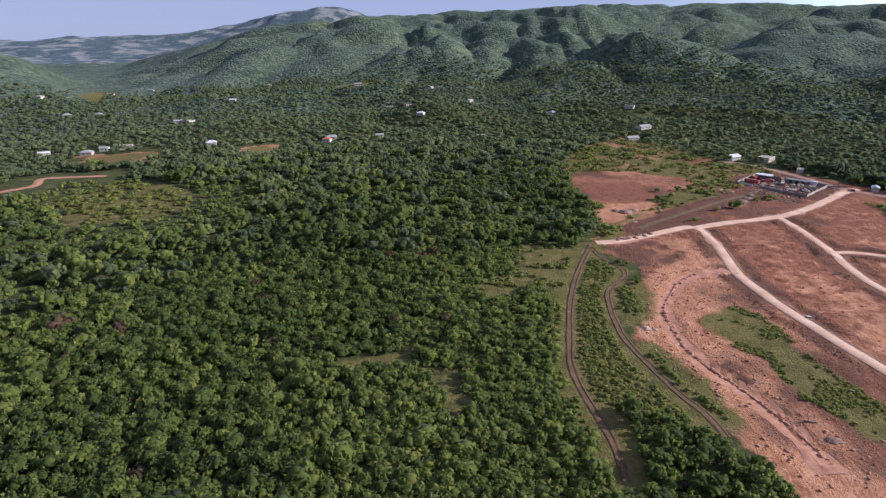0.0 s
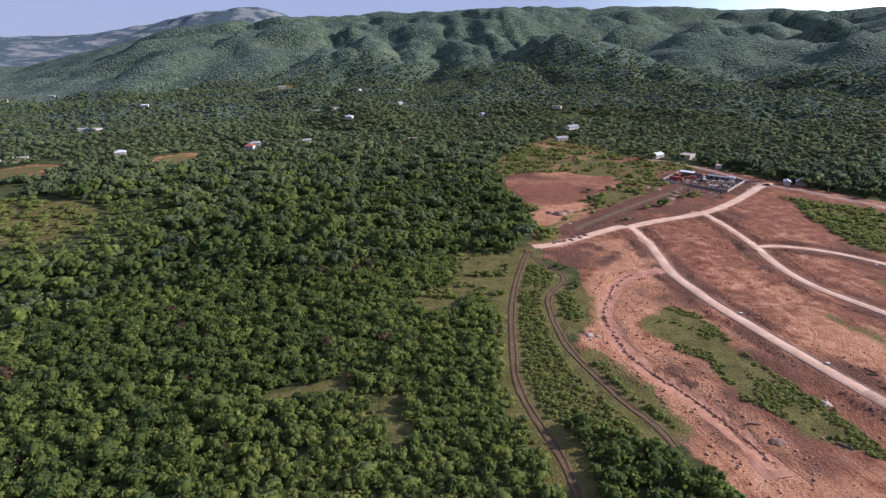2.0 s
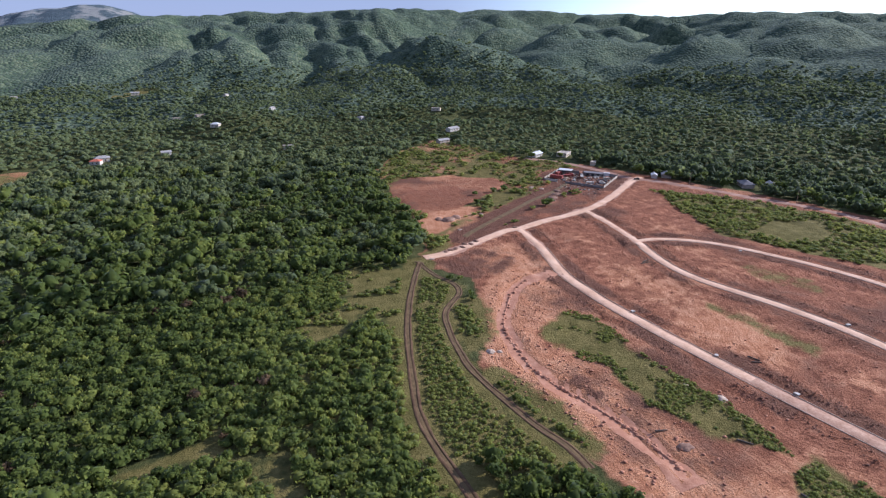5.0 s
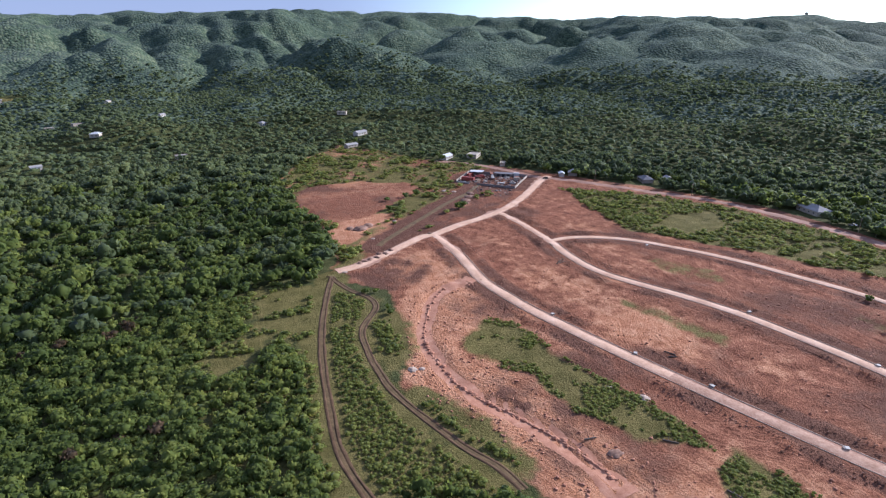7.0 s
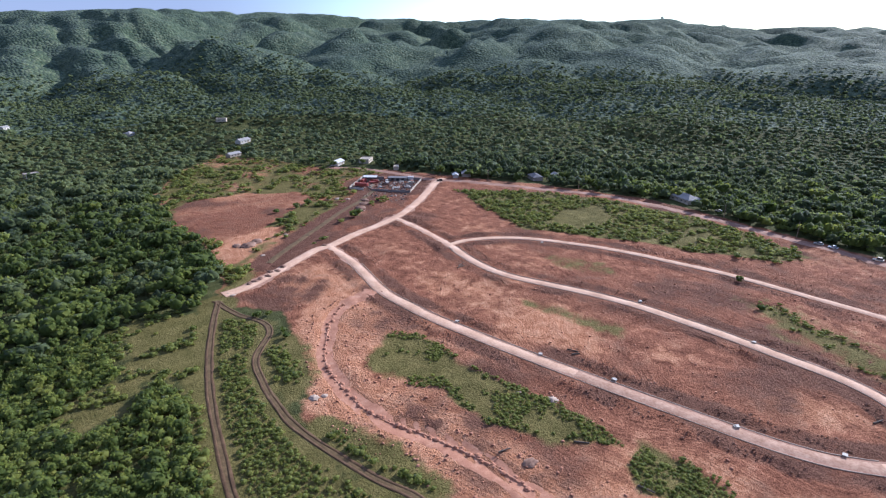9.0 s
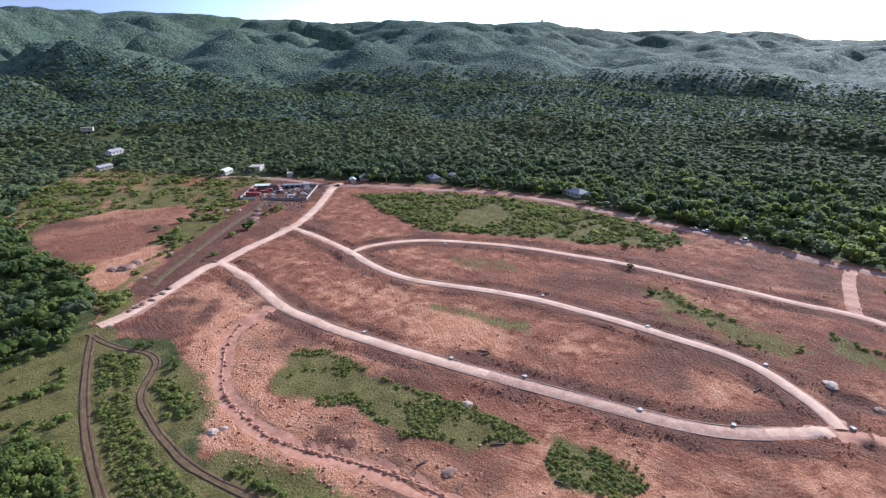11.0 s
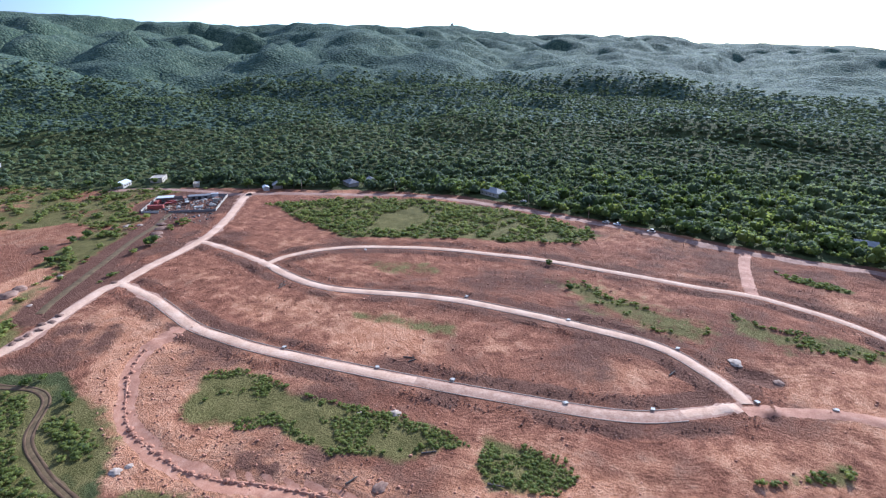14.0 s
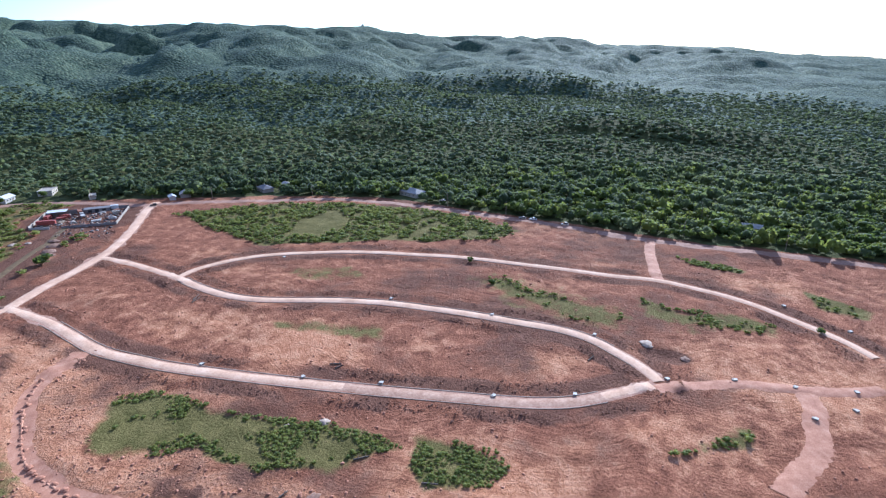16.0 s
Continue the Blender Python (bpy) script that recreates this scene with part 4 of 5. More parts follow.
def house(x, y, turn, w, d, h, wall, roof, kind, label, windows=2, porch=False, name="house"):
    """w along x, d along y; roof gable, hip or flat."""
    t = thing(name, x, y, turn, label, "house", "village houses")
    bm = bmesh.new()
    th = 0.2
    for a in ((-w / 2, w / 2, -d / 2, -d / 2 + th), (-w / 2, w / 2, d / 2 - th, d / 2), (-w / 2, -w / 2 + th, -d / 2 + th, d / 2 - th), (w / 2 - th, w / 2, -d / 2 + th, d / 2 - th)):
        box(bm, *a, -0.4, h)
    body = part("wall", bm, wall, t)
    o = 0.5
    bm = bmesh.new()
    if kind == "flat":
        box(bm, -w / 2 - 0.3, w / 2 + 0.3, -d / 2 - 0.3, d / 2 + 0.3, h + 0.002, h + 0.22, 0.03)
        slab = part("roof", bm, roof, t)
        bm = bmesh.new()
        for a in ((-w / 2, w / 2, -d / 2, -d / 2 + 0.15), (-w / 2, w / 2, d / 2 - 0.15, d / 2), (-w / 2, -w / 2 + 0.15, -d / 2 + 0.15, d / 2 - 0.15), (w / 2 - 0.15, w / 2, -d / 2 + 0.15, d / 2 - 0.15)):
            box(bm, *a, h + 0.22, h + 0.55)
        part("parapet", bm, wall, slab)
        for u in (-0.5, 0.5):
            for v in (-0.5, 0.5):
                part("starter_bar", cyl(bmesh.new(), 0.03, 0.03, h + 0.5, h + 1.1, 5, (u * w * 0.96, v * d * 0.96)), RUST, slab)
    else:
        rise = d * 0.24
        ridge = w / 2 + o if kind == "gable" else max(0.5, w / 2 - d / 2)
        for s in (-1, 1):
            lo = [(-w / 2 - o, s * (d / 2 + o), h - 0.05), (w / 2 + o, s * (d / 2 + o), h - 0.05), (ridge, 0, h + rise), (-ridge, 0, h + rise)]
            v = [bm.verts.new(p) for p in lo] + [bm.verts.new((p[0], p[1], p[2] + 0.09)) for p in lo]
            for f in ((0, 1, 2, 3), (7, 6, 5, 4), (0, 4, 5, 1), (1, 5, 6, 2), (2, 6, 7, 3), (3, 7, 4, 0)):
                bm.faces.new([v[k] for k in f])
        if kind == "hip":
            for s in (-1, 1):
                lo = [(s * (w / 2 + o), -d / 2 - o, h - 0.05), (s * (w / 2 + o), d / 2 + o, h - 0.05), (s * ridge, 0, h + rise)]
                v = [bm.verts.new(p) for p in lo] + [bm.verts.new((p[0], p[1], p[2] + 0.09)) for p in lo]
                for f in ((0, 1, 2), (5, 4, 3), (0, 3, 4, 1), (1, 4, 5, 2), (2, 5, 3, 0)):
                    bm.faces.new([v[k] for k in f])
        bmesh.ops.recalc_face_normals(bm, faces=bm.faces)
        top = part("roof", bm, roof, t)
        bm = box(bmesh.new(), -ridge, ridge, -0.14, 0.14, h + rise + 0.05, h + rise + 0.14, 0.02)
        part("ridge_cap", bm, roof, top)
        if kind == "gable":
            for s in (-1, 1):
                bm = bmesh.new()
                v = [bm.verts.new((s * (w / 2 - 0.1 * k), u, z)) for k in (0, 1) for u, z in ((-d / 2, h), (d / 2, h), (0, h + rise - 0.06))]
                for f in ((0, 1, 2), (5, 4, 3), (0, 3, 4, 1), (1, 4, 5, 2), (2, 5, 3, 0)):
                    bm.faces.new([v[k] for k in f])
                part("gable", bm, wall, t)
    for side in (-1, 1):
        for k in range(windows):
            cx = -w / 2 + w * (k + 0.75) / (windows + 0.5)
            y0 = side * (d / 2 + 0.03)
            win = part("window", box(bmesh.new(), cx - 0.65, cx + 0.65, y0 - 0.05, y0 + 0.05, 0.95, 2.1, 0.01), WHITE, t)
            part("pane", box(bmesh.new(), cx - 0.55, cx + 0.55, y0 + side * 0.02 - 0.045, y0 + side * 0.02 + 0.045, 1.05, 2.0), GLASS, win)
    door = part("door", box(bmesh.new(), w * 0.18, w * 0.18 + 0.95, -d / 2 - 0.07, -d / 2 + 0.02, 0.0, 2.05, 0.01), TIMBER, t)
    part("handle", box(bmesh.new(), w * 0.18 + 0.8, w * 0.18 + 0.86, -d / 2 - 0.12, -d / 2 - 0.072, 0.95, 1.1), GREYTIN, door)
    if porch:
        part("porch_roof", box(bmesh.new(), -w / 2, w / 2, -d / 2 - 2.4, -d / 2 - 0.02, h - 0.3, h - 0.18), roof, t)
        for u in (-0.46, -0.15, 0.15, 0.46):
            part("porch_post", cyl(bmesh.new(), 0.09, 0.09, -0.3, h - 0.3, 8, (u * w, -d / 2 - 2.2)), WHITE, t)
    return t


house(252, 468, 28, 11, 7, 2.8, WHITE, WHITETIN, "gable", "white house with a pale metal gable roof among trees", 3)
house(277, 461, 40, 13, 9, 3.0, CREAM, CONCRETE, "flat", "unfinished cream concrete house with a flat slab roof", 3)
house(283, 423, 50, 8, 4, 2.5, CREAM, CREAM, "flat", "small low cream outbuilding with a flat roof", 2)
house(301, 367, 55, 6, 4, 2.5, WHITE, WHITETIN, "gable", "small white cottage beside the dirt road", 1)
house(312, 366, 48, 9, 7, 2.6, CONCRETE, GREYTIN, "gable", "grey concrete house with a weathered zinc roof", 2)
house(346, 322, 62, 12, 8, 2.8, CONCRETE, BLUEGREY, "hip", "grey house with a dark sheet metal hip roof", 3)
house(363, 315, 60, 8, 6, 2.6, CREAM, GREYTIN, "gable", "small cream house with a zinc gable roof", 2)
house(366, 293, 66, 9, 6, 2.6, WHITE, GREYTIN, "gable", "white house with a grey zinc gable roof", 2)
house(374, 213, 70, 17, 10, 3.0, CREAM, GREYTIN, "hip", "long bungalow with a grey metal hip roof and porch", 4, True)
house(368, -6, 85, 10, 7, 2.8, WHITE, GREYTIN, "gable", "white house with a zinc roof half hidden by trees", 2)
house(193, 556, 20, 13, 6, 2.6, CONCRETE, GREYTIN, "gable", "long grey shed with a zinc roof at the meadow's edge", 3)
house(216, 590, 25, 14, 7, 2.8, WHITE, GREYTIN, "gable", "pale long house with a zinc roof behind a meadow", 3)
far_specs = [(-323, 518, 15), (-305, 524, 20), (-329, 500, 12), (-367, 498, 30), (-117, 551, -10), (-114, 559, 15), (-337, 704, 25), (-319, 699, 60), (-453, 732, 0), (-143, 956, 12), (-47, 765, 30), (-27, 686, -20), (39, 794, 45), (-576, 975, 10), (-486, 717, 35), (-306, 817, 0), (-320, 1043, 20), (-603, 840, -15), (-556, 1075, 5), (-79, 817, 10), (138, 701, 40), (-19, 933, 70), (41, 581, 5), (-224, 527, 20), (-66, 573, 15), (231, 689, -30)]
far_looks = [("white", WHITE, GREYTIN), ("cream", CREAM, GREYTIN), ("grey", CONCRETE, GREYTIN), ("pale", CREAM, WHITETIN)]
for k, (hx, hy, a) in enumerate(far_specs):
    tone, wall_m, roof_m = far_looks[k % 4]
    kind = ("gable", "flat", "hip")[k % 3]
    if k == 4:
        tone, roof_m, kind = "white", TERRACOTTA, "hip"
    house(hx, hy, a, 8 + (k * 7) % 4, 5 + k % 3, 2.9 + 0.3 * (k % 2), wall_m, CONCRETE if kind == "flat" else roof_m, kind,
               f"small {tone} house with a {'red hip' if k == 4 else 'flat' if kind == 'flat' else 'metal ' + kind} roof in the wooded valley", 2)


# ---- builders' yard
def wall_run(name, a, b, high, mat, label):
    length = math.hypot(b[0] - a[0], b[1] - a[1])
    t = thing(name, a[0], a[1], math.degrees(math.atan2(b[1] - a[1], b[0] - a[0])), label, "wall", "yard walls")
    n = max(2, int(length / 3.2))
    for k in range(n):
        step_h = high + 0.12 * math.sin(k * 2.3)
        part("panel", box(bmesh.new(), length * k / n + 0.15, length * (k + 1) / n - 0.15, -0.08, 0.08, -0.5, step_h), mat, t)
    for k in range(n + 1):
        part("pier", box(bmesh.new(), length * k / n - 0.149, length * k / n + 0.149, -0.13, 0.13, -0.5, high + 0.25, 0.02), mat, t)


YARD = [(217, 390), (242, 412), (275, 378), (245, 353), (227, 376), (223, 381)]
wall_run("yard_wall", YARD[0], YARD[1], 2.0, CONCRETE, "pale concrete block wall of a builders' yard")
wall_run("yard_wall", YARD[1], YARD[2], 2.0, BLOCKWORK, "grey block wall along the back of a yard")
wall_run("yard_wall", YARD[2], YARD[3], 1.8, CONCRETE, "pale concrete block wall beside the road")
wall_run("yard_wall", YARD[3], YARD[4], 1.4, BLOCKWORK, "dark grey block wall along the front of a yard")
wall_run("yard_wall", YARD[5], YARD[0], 1.6, WHITE, "short whitewashed block wall by the yard gate")

YA = 43.0  # the yard's turn
lean = thing("open_shed", 243, 402, -YA, "open shed with a bright white sheet metal roof", "shed")
part("roof", box(bmesh.new(), -5.5, 5.5, -3.4, 3.4, 3.4, 3.52, 0.02), WHITETIN, lean, "bright white sheet metal roof")
for u in (-5, 0, 5):
    for v in (-3, 3):
        part("post", box(bmesh.new(), u - 0.08, u + 0.08, v - 0.08, v + 0.08, -0.3, 3.4), TIMBER, lean)
part("back_wall", box(bmesh.new(), -5.4, 5.4, 3.1, 3.2, -0.3, 3.39), BLOCKWORK, lean)
long = thing("long_shed", 261, 390, -YA, "long low shed with a blue-grey sheet roof", "shed")
part("wall", box(bmesh.new(), -7, 7, -2.4, 2.4, -0.3, 2.6), BLOCKWORK, long)
part("roof", prism(bmesh.new(), [(-7.4, 2.62), (7.4, 2.62), (7.4, 2.75), (-7.4, 2.75)], -2.9, 2.9), BLUEGREY, long)
# dark panels on the solid wall, painting the shade of open bays
for u in (-4, 0, 4):
    part("opening_shade", box(bmesh.new(), u - 1.1, u + 1.1, -2.45, -2.38, 0, 2.2), DARK, long)


def container(x, y, turn, mat, label, length=9.0):
    t = thing("shipping_container", x, y, turn, label, "container")
    bm = bmesh.new()
    box(bm, -length / 2, length / 2, -1.2, 1.2, 0.1, 2.6, 0.03)
    body = part("body", bm, mat, t)
    n = int(length / 0.6)
    for k in range(n):
        u = -length / 2 + 0.3 + k * (length - 0.6) / (n - 1)
        for s in (-1, 1):
            part("rib", box(bmesh.new(), u - 0.1, u + 0.1, s * 1.225 - 0.025, s * 1.225 + 0.024, 0.25, 2.45), mat, body)
    for s in (-1, 1):
        part("door", box(bmesh.new(), length / 2 + 0.002, length / 2 + 0.05, s * 0.58 - 0.55, s * 0.58 + 0.55, 0.25, 2.45), mat, t)
        part("skid", box(bmesh.new(), -length / 2, length / 2, s * 1.0 - 0.1, s * 1.0 + 0.1, -0.15, 0.098), RUST, t)


container(228, 391, -52, REDPAINT, "red steel shipping container by the yard wall", 10)
container(236, 401, 30, REDPAINT, "faded red steel container standing in the yard", 6)
container(269, 384, -YA, WHITETIN, "white steel site office container", 4.5)
container(252, 394, 60, RUST, "rusty steel container among scrap", 6)


def vehicle(name, x, y, turn, mat, label, length=4.3, high=1.5, flat_bed=False):
    t = thing(name, x, y, turn, label, "truck" if flat_bed else "car", "parked vehicles")
    L = length / 2
    if flat_bed:
        part("chassis", box(bmesh.new(), -L, L, -1.0, 1.0, 0.55, 0.85, 0.02), RUST, t)
        cab = part("cab", prism(bmesh.new(), [(L - 1.9, 0.852), (L, 0.852), (L, 1.7), (L - 0.35, 2.5), (L - 1.9, 2.5)], -1.05, 1.05), mat, t)
        part("windscreen", box(bmesh.new(), L - 0.2, L - 0.1, -0.9, 0.9, 1.72, 2.2), GLASS, cab)
        part("bed", box(bmesh.new(), -L, L - 2.0, -1.1, 1.1, 0.86, 1.6, 0.04), mat, t)
        wheels, wr = ((-L + 0.9, 1), (-L + 1.9, 1), (L - 1.0, 1)), 0.48
    else:
        body = part("body", prism(bmesh.new(), [(-L, 0.35), (L, 0.35), (L, 0.75), (L * 0.5, 0.92), (-L, 0.98)], -0.85, 0.85), mat, t)
        cabin = part("cabin", prism(bmesh.new(), [(-L * 0.85, 0.97), (L * 0.42, 0.94), (L * 0.12, high), (-L * 0.62, high)], -0.74, 0.74), GLASS, t)
        part("roof", box(bmesh.new(), -L * 0.62, L * 0.12, -0.72, 0.72, high + 0.002, high + 0.05, 0.02), mat, cabin)
        for s in (-1, 1):
            part("headlight", box(bmesh.new(), L + 0.002, L + 0.03, s * 0.6 - 0.15, s * 0.6 + 0.15, 0.55, 0.7), WHITE, body)
        wheels, wr = ((-L * 0.6, 1), (L * 0.62, 1)), 0.32
    for u, _ in wheels:
        for s in (-1, 1):
            bm = cyl(bmesh.new(), wr, wr, -0.12, 0.12, 12)
            bmesh.ops.rotate(bm, verts=bm.verts, matrix=Matrix.Rotation(radians(90), 3, "X"))
            bmesh.ops.translate(bm, verts=bm.verts, vec=(u, s * (1.0 if flat_bed else 0.78), wr))
            w = part("wheel", bm, RUBBER, t)
            bm = cyl(bmesh.new(), wr * 0.55, wr * 0.55, -0.13, 0.13, 8)
            bmesh.ops.rotate(bm, verts=bm.verts, matrix=Matrix.Rotation(radians(90), 3, "X"))
            bmesh.ops.translate(bm, verts=bm.verts, vec=(u, s * (1.0 if flat_bed else 0.78), wr))
            part("rim", bm, GREYTIN, w)
    t.location.z += 0.16
    return t


vehicle("car", 344, 124, 95, WHITE, "white car parked on the village road verge")
vehicle("car", 343, 117, 95, SILVER, "silver car parked behind a white one")
vehicle("car", 340, 97, 94, WHITE, "white van-like car on the red dirt road", 4.6, 1.9)
vehicle("car", 365, 186, 90, WHITE, "white car in front of a bungalow")
vehicle("truck", 239, 391, -30, REDPAINT, "red flatbed truck standing in the yard", 7.5, flat_bed=True)
vehicle("truck", 247, 385, 60, WHITE, "old pale truck among scrap in the yard", 6.5, flat_bed=True)
vehicle("car", 284, 366, 130, DARK, "dark car at the road junction")


def stack(name, x, y, turn, mat, label, nx=3, ny=2, nz=2, cell=1.1, category="stack"):
    t = thing(name, x, y, turn, label, category, "building materials")
    r = random.Random(int(x * 7 + y))
    for i in range(nx):
        for j in range(ny):
            for k in range(r.randint(1, nz)):
                a, b = i * cell + r.uniform(-0.05, 0.05), j * cell + r.uniform(-0.05, 0.05)
                part("pallet_load", box(bmesh.new(), a, a + cell * 0.9, b, b + cell * 0.9, k * 0.9 - (0.2 if k == 0 else -0.003), k * 0.9 + 0.9, 0.03), mat, t)


stack("block_stack", 242, 371, -40, WHITE, "white-wrapped stacks of concrete blocks", 5, 2, 1)
stack("block_stack", 250, 366, -40, WHITE, "white stacked bags and blocks in the yard", 4, 2, 2)
stack("block_stack", 258, 372, -30, CONCRETE, "grey concrete block stacks near the wall", 4, 3, 2)
stack("timber_stack", 232, 384, 20, TIMBER, "brown stacked timber in the yard", 4, 2, 1)
stack("block_stack", 256, 380, 10, BLOCKWORK, "dark grey stacks of blocks in the yard", 4, 2, 1)
stack("timber_stack", 240, 397, -43, REDPAINT, "red painted formwork panels stacked in the yard", 4, 2, 2)
stack("block_stack", 236, 378, 35, BLOCKWORK, "dark grey pallets of blocks by the yard gate", 3, 2, 1)
stack("timber_stack", 265, 378, 10, RUST, "rusty scrap frames stacked in the yard", 3, 2, 1)


# ---- drains, kerbs, poles
def drain_inlet(x, y, turn):
    t = thing("drain_inlet", x, y, turn, "pale concrete drain inlet box beside the road", "drain", "drain inlets")
    body = part("box", box(bmesh.new(), -0.75, 0.75, -0.5, 0.5, -0.3, 0.5, 0.04), CONCRETE, t)
    part("cover", box(bmesh.new(), -0.85, 0.25, -0.6, 0.6, 0.502, 0.62, 0.03), WHITE, t)
    # dark panel on the closed box, coloured as the shade inside an inlet
    part("mouth_shade", box(bmesh.new(), -0.5, 0.5, -0.53, -0.45, 0.1, 0.38), DARK, body)
    return t


for k, (px, py) in enumerate(INLETS):
    drain_inlet(px, py, (k * 47) % 180)


def kerb(name, points, offset, start, end, label):
    q = smooth_line(points, 1.5)
    d = np.gradient(q, axis=0)
    d /= np.linalg.norm(d, axis=1)[:, None]
    q = (q + np.stack([d[:, 1], -d[:, 0]], 1) * offset)
    n = np.stack([d[:, 1], -d[:, 0]], 1)
    q, n = q[int(start * len(q)):int(end * len(q))], n[int(start * len(n)):int(end * len(n))]
    z = at_height(q[:, 0], q[:, 1])
    prof = ((-0.14, -0.3), (-0.14, 0.13), (-0.11, 0.16), (0.11, 0.16), (0.14, 0.13), (0.14, -0.3))
    v = np.stack([np.column_stack([q + n * u, z + h]) for u, h in prof], 1)
    m = len(prof)
    k = np.arange(len(q) * m).reshape(len(q), m)
    f = np.stack([k[:-1, :-1], k[:-1, 1:], k[1:, 1:], k[1:, :-1]], -1).reshape(-1, 4)
    tagged(new(name, mesh_from(name, v.reshape(-1, 3), f, [STONE])), label, "kerb", kind="structure")


kerb("kerb_low_outer", ROAD_LOW, 2.85, 0.1, 0.93, "pale concrete kerb along a marl road")
kerb("kerb_low_inner", ROAD_LOW, -2.85, 0.12, 0.93, "pale concrete kerb along a marl road")
kerb("kerb_mid_outer", ROAD_MID, 2.6, 0.22, 0.97, "pale concrete kerb along a curved road")
kerb("kerb_mid_inner", ROAD_MID, -2.6, 0.22, 0.92, "pale concrete kerb along a curved road")
kerb("kerb_high_outer", ROAD_HIGH, 2.4, 0.05, 0.55, "pale concrete kerb along the upper road")


def pole(x, y, turn, high=9.0):
    t = thing("utility_pole", x, y, turn, "tall weathered wooden utility pole with a crossarm", "utility pole", "utility poles")
    shaft = part("shaft", cyl(bmesh.new(), 0.17, 0.11, -0.5, high, 8), TIMBER, t)
    arm = part("crossarm", box(bmesh.new(), -1.1, 1.1, 0.1, 0.22, high - 0.7, high - 0.55, 0.01), TIMBER, t)
    for u in (-0.95, 0, 0.95):
        part("insulator", cyl(bmesh.new(), 0.05, 0.04, high - 0.552, high - 0.38, 6, (u, 0.16)), WHITE, arm)
    return t


for px, py in ((343, 31), (354, 178), (349, 136), (347, 85), (336, -18), (340, 276), (312, 341), (276, 415)):
    pole(px, py, 5)


# ---- heaps, stones, bushes, logs
def heap_shape(name, seed, rough=0.5, parts=3):
    """A spread heap about 1 m in radius and 0.7 m high."""
    r = random.Random(seed)
    bm = bmesh.new()
    g = bmesh.ops.create_icosphere(bm, subdivisions=3, radius=1.0)
    for v in g["verts"]:
        n = noise.noise(v.co * 2.2 + Vector((seed, 0, 0))) * rough + noise.noise(v.co * 5 + Vector((0, seed, 0))) * rough * 0.5
        flat = math.hypot(v.co.x, v.co.y)
        v.co = v.co * (1 + n * 0.6)
        v.co.z = max(-0.25, v.co.z * 0.62 * (1.15 - 0.35 * flat))
    me = bpy.data.meshes.new(name)
    bm.to_mesh(me)
    bm.free()
    me.polygons.foreach_set("use_smooth", [True] * len(me.polygons))
    return me


def place(name, me, x, y, s, turn, label, category, group, mat):
    if not me.materials:
        me.materials.append(mat)
    ob = new(name, me)
    ob.matrix_world = pose(x, y, float(at_height(x, y)[0]) + 0.06, 0, 0, turn) @ Matrix.Diagonal((*s, 1))
    return tagged(ob, label, category, group)


EARTH = rough_material("loose_red_earth", [(0.3, (0.17, 0.07, 0.042)), (0.5, (0.31, 0.14, 0.085)), (0.7, (0.46, 0.24, 0.155))], 0.6)
BROWNEARTH = rough_material("brown_spoil", [(0.3, (0.09, 0.05, 0.036)), (0.5, (0.2, 0.115, 0.08)), (0.7, (0.33, 0.21, 0.155))], 0.6)
earth_mounds = [heap_shape("earth_mound", k) for k in range(5)]
brown_heaps = [heap_shape("spoil_mound", 20 + k) for k in range(3)]
pale_heaps = [heap_shape("stone_mound", 40 + k, 0.8) for k in range(3)]
rr = random.Random(5)
for k, (px, py) in enumerate(smooth_line(HEAPS, 2.3)):
    s = rr.uniform(0.4, 0.95)
    place("earth_mound", earth_mounds[k % 5], px + rr.uniform(-0.7, 0.7), py + rr.uniform(-0.7, 0.7), (s * 1.15, s, s * rr.uniform(0.7, 1.1)), rr.uniform(0, 360),
          "small tipped heap of red earth along the graded road", "earth heap", "row of earth heaps", EARTH)
for k, (px, py) in enumerate(MARL):
    place("spoil_mound", brown_heaps[k % 3], px, py, (rr.uniform(1.3, 2.2), rr.uniform(1.1, 1.7), rr.uniform(0.9, 1.4)), rr.uniform(0, 360), "brown heap of spoil tipped on the pale road", "spoil heap", "spoil heaps", BROWNEARTH)
for px, py, s in ((209, 46, 3.0), (129, 129, 2.0), (196, 371, 2.6), (201, 366, 2.0), (190, 374, 1.6), (75, 176, 1.9), (78, 175, 1.2), (124, 138, 1.0), (83, 263, 1.4), (82, 266, 1.0), (135, 323, 1.5), (112, 300, 1.4)):
    place("stone_mound", pale_heaps[int(px) % 3], px, py, (s * 0.9, s * 0.7, s * 0.35), px * 13 % 360, "pale heap of broken stone on bare ground", "stone heap", "stone heaps", STONE)
for px, py, s in ((196, 342, 3.2), (204, 350, 3.0), (192, 336, 2.4), (209, 357, 2.2), (112, 319, 3.6), (118, 322, 2.8), (107, 322, 2.2), (203, 33, 1.6), (104, 116, 1.6)):
    place("spoil_mound", brown_heaps[int(py) % 3], px, py, (s * 1.3, s, s * 0.55), py * 17 % 360, "dark brown heap of dug soil and rubble", "spoil heap", "spoil heaps", BROWNEARTH)


def leafy_mesh(name, seed, mat, clumps=5, tufts=90, size=0.2, tint=0.4):
    v, f, d = crown_shape(1, clumps, tufts, seed, size)
    me = mesh_from(name, v, f, [mat], True)
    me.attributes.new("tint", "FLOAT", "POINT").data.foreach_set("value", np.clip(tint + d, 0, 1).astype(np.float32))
    return me


